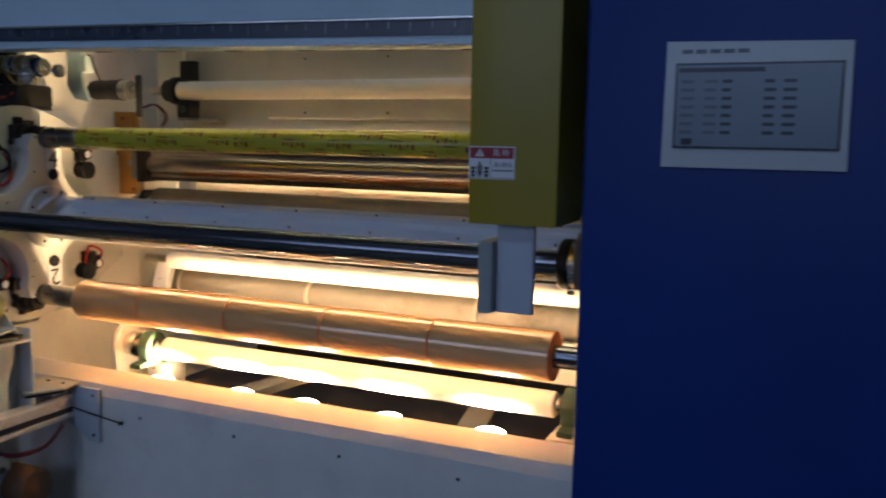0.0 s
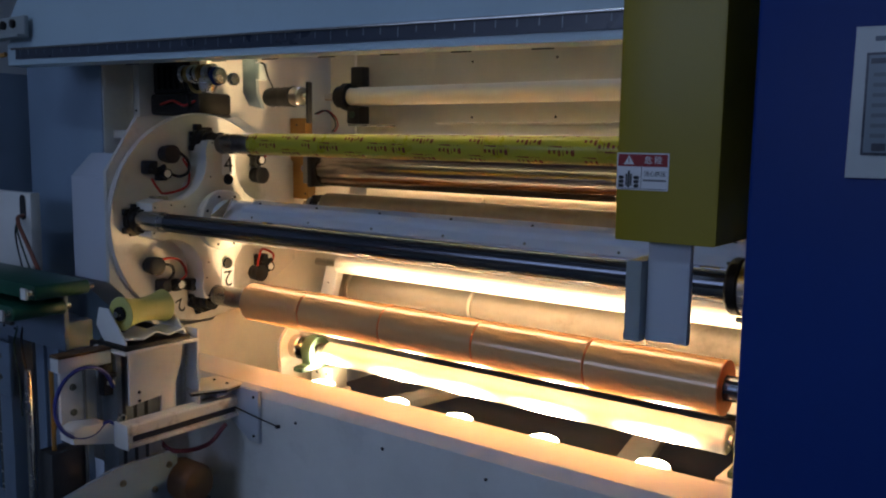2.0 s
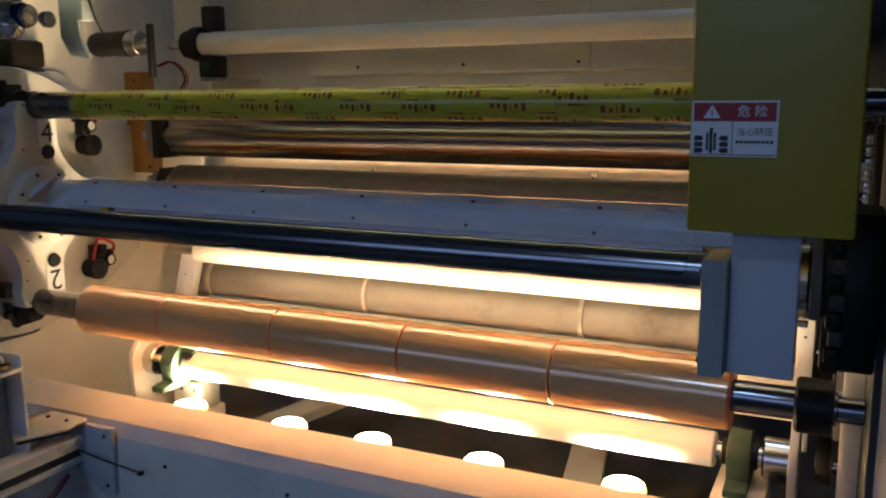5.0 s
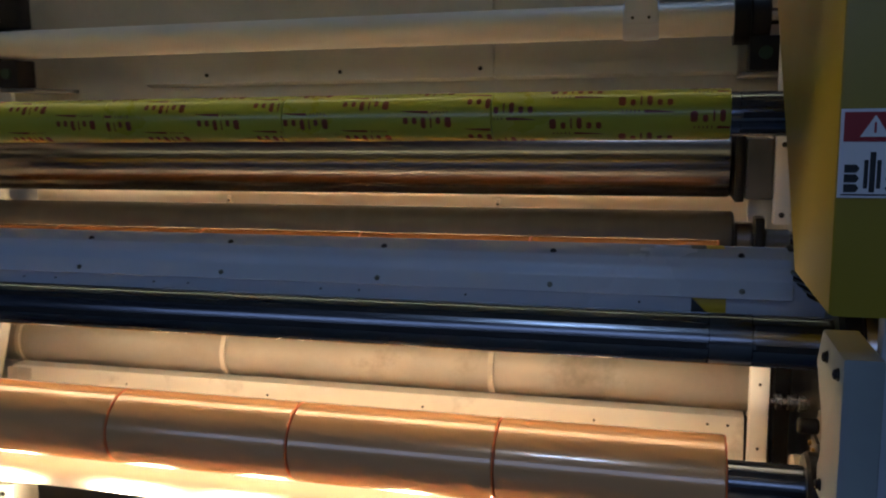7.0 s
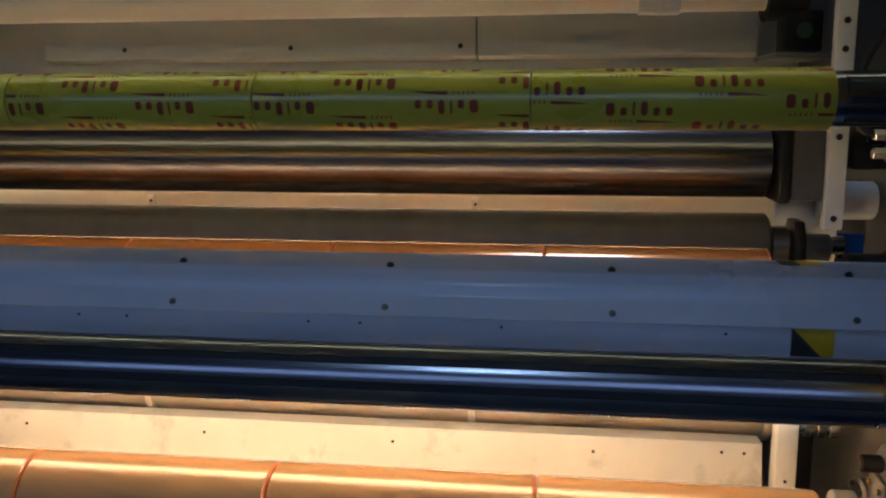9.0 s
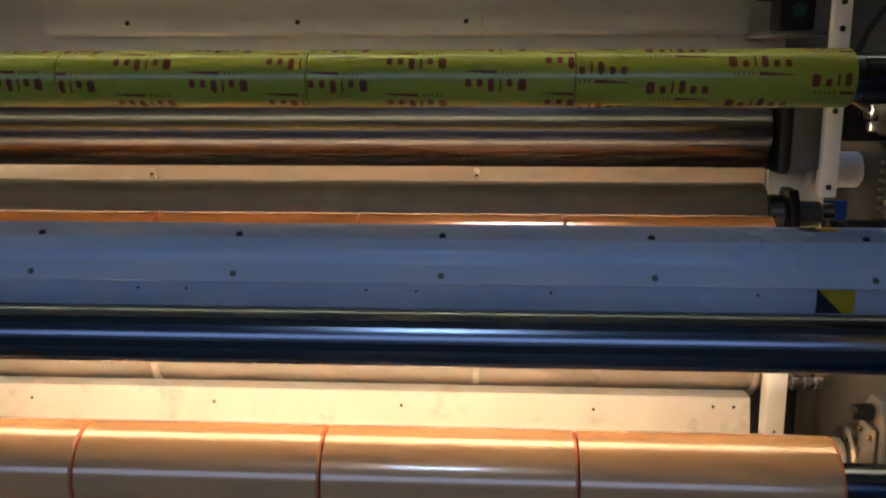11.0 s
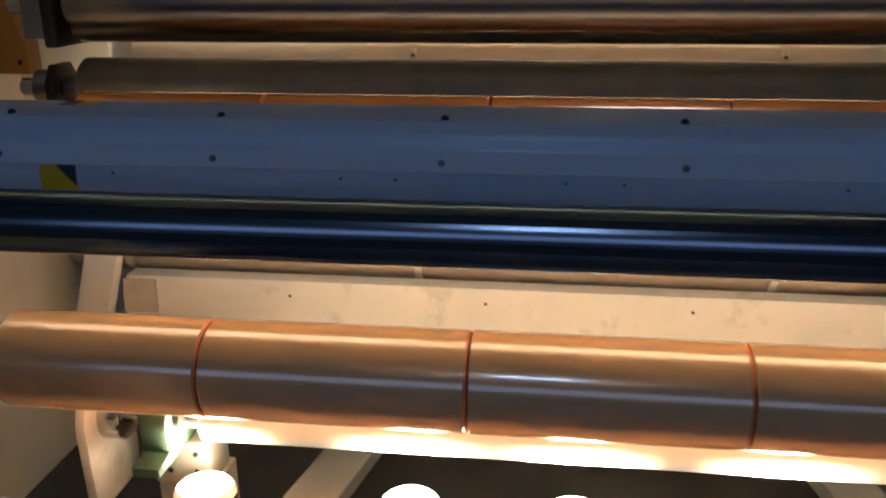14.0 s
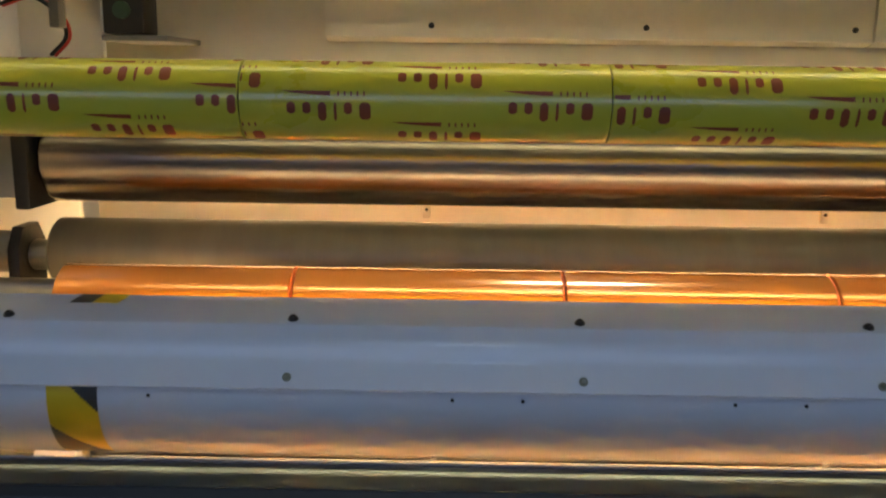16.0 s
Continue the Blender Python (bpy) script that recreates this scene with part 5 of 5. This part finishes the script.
    part("port", turned([(0, 0), (0, 0.022), (0.004, 0.022), (0.004, 0)], Matrix.Translation((-0.90, -0.4303, 0.44)) @ pose(0, 0, 0, 90, 0, 0), 18), GREEN, p)
    q = thing("brown_spool", (-0.68, -0.42, 0), "brown cardboard spool beside the lower bracket", "spool")
    part("spool", turned([(0, 0), (0, 0.05), (0.015, 0.06), (0.10, 0.06), (0.115, 0.05), (0.115, 0)], Matrix.Translation((-0.775, -0.40, 0.50)) @ pose(0, 0, 0, 0, 90, 0), 28), BROWNCARD, q)
    part("rest", box(-0.77, -0.66, -0.44, -0.36, 0, 0.455, 0.003), DARKIN, q)
    n = thing("stop_bracket", (-1.365, -0.38, 0.8), "pale bracket with a bright nut behind the conveyor", "bracket")
    part("plate", box(-1.42, -1.325, -0.38, -0.365, 0.66, 0.91, 0.012), TEALGREY, n)
    part("nut", turned([(0, 0), (0, 0.022), (0.008, 0.022), (0.010, 0.014), (0.028, 0.014), (0.030, 0.008), (0.030, 0)], Matrix.Translation((-1.365, -0.3803, 0.879)) @ pose(0, 0, 0, 90, 0, 0), 18), STEEL, n)
    bolt(n, (-1.365, -0.38, 0.80))


# pale paint with the column's shadow put into a darker colour
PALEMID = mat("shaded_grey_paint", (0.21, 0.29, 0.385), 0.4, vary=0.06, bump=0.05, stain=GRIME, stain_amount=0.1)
# a darker step again, for the far cabinet and conveyor steelwork
PALEDIM = mat("dimmed_grey_blue_paint", (0.15, 0.20, 0.27), 0.4, vary=0.08, bump=0.05, stain=GRIME, stain_amount=0.2)
BLUEGLASS = mat("blue_door_pane", (0.06, 0.11, 0.17), 0.15, vary=0.1, scale=2)
ALUDARK = mat("grey_anodised", (0.22, 0.24, 0.26), 0.4, 0.5, vary=0.12, stretch=(8, 8, 1), bump=0.05)
BROWNCARD = mat("brown_cardboard", (0.12, 0.06, 0.025), 0.7, vary=0.2, bump=0.15)
left_column()
conveyor()
core_loader()


def roller_strap():
    b = thing("strap_bracket", (0.595, 0.42, 1.69), "pale strap bracket bolted over the white roller", "bracket")
    part("strap", lathe([(0.562, 0.0325), (0.562, 0.036), (0.628, 0.036), (0.628, 0.0325), (0.562, 0.0325)], 0.452, 1.663, 40), PALE, b)
    part("tongue", box(0.565, 0.625, 0.414, 0.42, 1.655, 1.93, 0.002), PALE, b)
    for x in (0.58, 0.61):
        bolt(b, (x, 0.414, 1.666), (0, -1, 0), SMALLBOLT)


roller_strap()


def right_machinery():
    g = thing("guide_cylinder", (0.90, 0.46, 1.29), "tan painted cylinder behind the roller bracket", "cylinder")
    part("body", rod(0.862, 0.953, 0.032, 0.46, 1.325, 32, 0.003), CREAM, g)
    part("cap", rod(0.9535, 0.9548, 0.028, 0.46, 1.325, 24, 0.0004), STEEL, g)
    b = thing("gear_motor", (0.91, 0.35, 1.38), "dark oily gear motor between bracket and side frame", "motor")
    part("body", box(0.872, 0.945, 0.32, 0.42, 1.385, 1.47, 0.008), GREASE, b)
    part("flange", rod(0.945, 0.954, 0.045, 0.37, 1.428, 28, 0.002), GREASE, b)
    part("bolt_head", turned([(0, 0), (0, 0.012), (0.014, 0.012), (0.014, 0)], Matrix.Translation((0.90, 0.3195, 1.43)) @ pose(0, 0, 0, 90, 0, 0), 6), STEEL, b)
    part("pinion", lathe([(0.858, 0), (0.858, 0.022), (0.871, 0.022), (0.871, 0)], 0.37, 1.428, 18), STEEL, b)
    p = thing("shroud", (0.93, 0.5, 1.2), "small blue painted cover plate in the shade", "cover plate")
    part("plate", box(0.88, 0.954, 0.49, 0.50, 1.195, 1.265, 0.002), BLUE, p)
    c = thing("chain_tensioner", (0.93, 0.30, 1.25), "steel chain tensioner with worn links", "tensioner")
    for k in range(9):
        z = 1.245 + k * 0.021
        part("link", box(0.925, 0.938, 0.105 + (k % 2) * 0.003, 0.120 + (k % 2) * 0.003, z, z + 0.018, 0.003), STEEL, c)
    part("guide", box(0.9385, 0.953, 0.10, 0.13, 1.22, 1.45, 0.003), GREASE, c)
    t = thing("drive_belt", (0.885, 0.5, 0.7), "black flat drive belt beside the duct support", "belt")
    part("band", box(0.872, 0.902, 0.515, 0.520, 0.62, 1.12, 0.001), BLACK, t)
    part("pulley", rod(0.868, 0.906, 0.045, 0.567, 0.62, 32, 0.003), STEEL, t)
    part("pulley", rod(0.868, 0.906, 0.045, 0.567, 1.12, 32, 0.003), STEEL, t)
    part("shaft", rod(0.906, 0.954, 0.014, 0.567, 0.62, 16), STEEL, t)
    part("shaft", rod(0.906, 0.954, 0.014, 0.567, 1.12, 16), STEEL, t)
    k = thing("adjusting_screw", (0.88, 0.47, 0.92), "bright adjusting screw with hex nuts", "screw")
    part("spindle", rod(0.8545, 0.93, 0.009, 0.46, 0.93, 16), STEEL, k)
    for x in (0.866, 0.888, 0.908):
        part("nut", rod(x, x + 0.014, 0.018, 0.46, 0.93, 6, 0.002), STEEL, k)
    e = thing("bearing_block", (0.90, -0.31, 1.13), "dark oily bearing block carrying the front shaft's end", "bearing block")
    part("plate", prism([(-0.385, 1.205), (-0.235, 1.205), (-0.235, 1.300), (-0.26, 1.318), (-0.36, 1.318), (-0.385, 1.300)], "x", 0.869, 0.884, 0.003), SHADEGREY, e, "oily grey clamp plate")
    part("body", prism([(-0.37, 1.135), (-0.25, 1.135), (-0.20, 1.20), (-0.20, 1.31), (-0.24, 1.345), (-0.36, 1.345), (-0.385, 1.31), (-0.385, 1.17)], "x", 0.8845, 0.952, 0.004), GREASE, e)
    for yy in (-0.368, -0.252):
        for zz in (1.222, 1.296):
            bolt(e, (0.869, yy, zz), (-1, 0, 0))
    for k in range(7):
        part("chain_link", box(0.890 + (k % 2) * 0.004, 0.908 + (k % 2) * 0.004, -0.398, -0.386, 1.150 + k * 0.024, 1.171 + k * 0.024, 0.003), DARKFRAME if k % 2 else GREASE, e, "greasy chain link")
    part("grease_nipple", rod(0.855, 0.869, 0.005, -0.37, 1.195, 10, 0.001), STEEL, e)
    u = thing("guard_post", (0.93, -0.10, 0.7), "worn cream upright with steel fittings by the side frame", "bracket")
    part("post", box(0.918, 0.953, 0.06, 0.085, 0.70, 1.12, 0.003), CREAM, u)
    part("fitting", rod(0.900, 0.918, 0.008, 0.072, 1.02, 16, 0.002), DULLSTEEL, u, "dull steel fitting")
    part("fitting", rod(0.900, 0.918, 0.008, 0.072, 0.96, 16, 0.002), DULLSTEEL, u, "dull steel fitting")


right_machinery()


def right_details():
    c = thing("coil_spring", (0.935, 0.29, 1.27), "greasy coil spring on a pin by the side frame", "spring")
    turns = [(0.936 + 0.012 * math.cos(a * 0.9), 0.295 + 0.012 * math.sin(a * 0.9), 1.275 + 0.0021 * a) for a in range(42)]
    part("coil", tube(turns, 0.0030, 6, steps=2), DULLSTEEL, c)
    part("pin", turned([(0, 0), (0, 0.006), (0.11, 0.006), (0.11, 0)], Matrix.Translation((0.936, 0.295, 1.265)), 12), STEEL, c)
    part("seat", box(0.920, 0.953, 0.275, 0.315, 1.252, 1.2645, 0.003), GREASE, c)
    part("seat", box(0.920, 0.953, 0.275, 0.315, 1.3755, 1.388, 0.003), GREASE, c)
    v = thing("valve_unit", (0.92, 0.22, 1.40), "black valve unit with bright hex fittings", "valve")
    part("body", box(0.893, 0.953, 0.20, 0.26, 1.400, 1.455, 0.005), GREASE, v)
    for z in (1.415, 1.440):
        part("fitting", rod(0.868, 0.8925, 0.009, 0.23, z, 6, 0.002), STEEL, v, "bright hex fitting")
    part("hose", tube([(0.869, 0.23, 1.44), (0.850, 0.235, 1.452), (0.846, 0.25, 1.49), (0.865, 0.26, 1.55), (0.90, 0.26, 1.60)], 0.005, 8), BLACK, v, "black air hose")
    a = thing("lever_block", (0.93, 0.20, 0.86), "grey cast lever block with brass screws", "machine part")
    part("block", prism([(0.16, 0.84), (0.24, 0.84), (0.24, 0.97), (0.215, 1.00), (0.18, 1.00), (0.16, 0.97)], "x", 0.905, 0.953, 0.005), SHADEGREY, a)
    part("cap", box(0.898, 0.9045, 0.17, 0.23, 0.865, 0.955, 0.002), DULLSTEEL, a, "dull steel cover cap")
    for z in (0.88, 0.94):
        for y in (0.182, 0.218):
            part("screw", rod(0.892, 0.8975, 0.0045, y, z, 10, 0.001), OCHREBRASS, a, "brass screw")
    part("pin", rod(0.872, 0.9045, 0.013, 0.20, 0.975, 20, 0.003), GREASE, a)
    b = thing("tie_bar", (0.89, 0.30, 0.80), "oily round tie bar between plates", "rod")
    part("bar", rod(0.8535, 0.954, 0.011, 0.445, 0.775, 18), GREASE, b)
    part("collar", rod(0.900, 0.922, 0.020, 0.445, 0.775, 24, 0.002), DULLSTEEL, b)
    f = thing("hub_flange", (0.90, 0.34, 0.80), "rusty round hub flange low on the side frame", "flange")
    part("disc", rod(0.922, 0.953, 0.050, 0.34, 0.84, 36, 0.004), DULLSTEEL, f)
    part("boss", rod(0.884, 0.9215, 0.028, 0.34, 0.84, 28, 0.003), WORN, f)
    for k in range(6):
        q = radians(60 * k)
        bolt(f, (0.9218, 0.34 + 0.040 * math.cos(q), 0.84 + 0.040 * math.sin(q)), (-1, 0, 0))
    d = thing("cable_loom", (0.94, 0.15, 1.1), "dark cables clipped along the side frame", "cable")
    for k in range(3):
        part("strand", tube([(0.948, 0.14 + 0.012 * k, 1.46), (0.944, 0.142 + 0.012 * k, 1.30), (0.940, 0.15 + 0.010 * k, 1.14), (0.944, 0.13 + 0.016 * k, 0.98), (0.948, 0.14, 0.80)], 0.0045, 8), BLACK, d)
    for z in (1.36, 1.10):
        part("clip", box(0.934, 0.953, 0.128, 0.176, z, z + 0.012, 0.002), STEEL, d, "bright cable clip")


right_details()
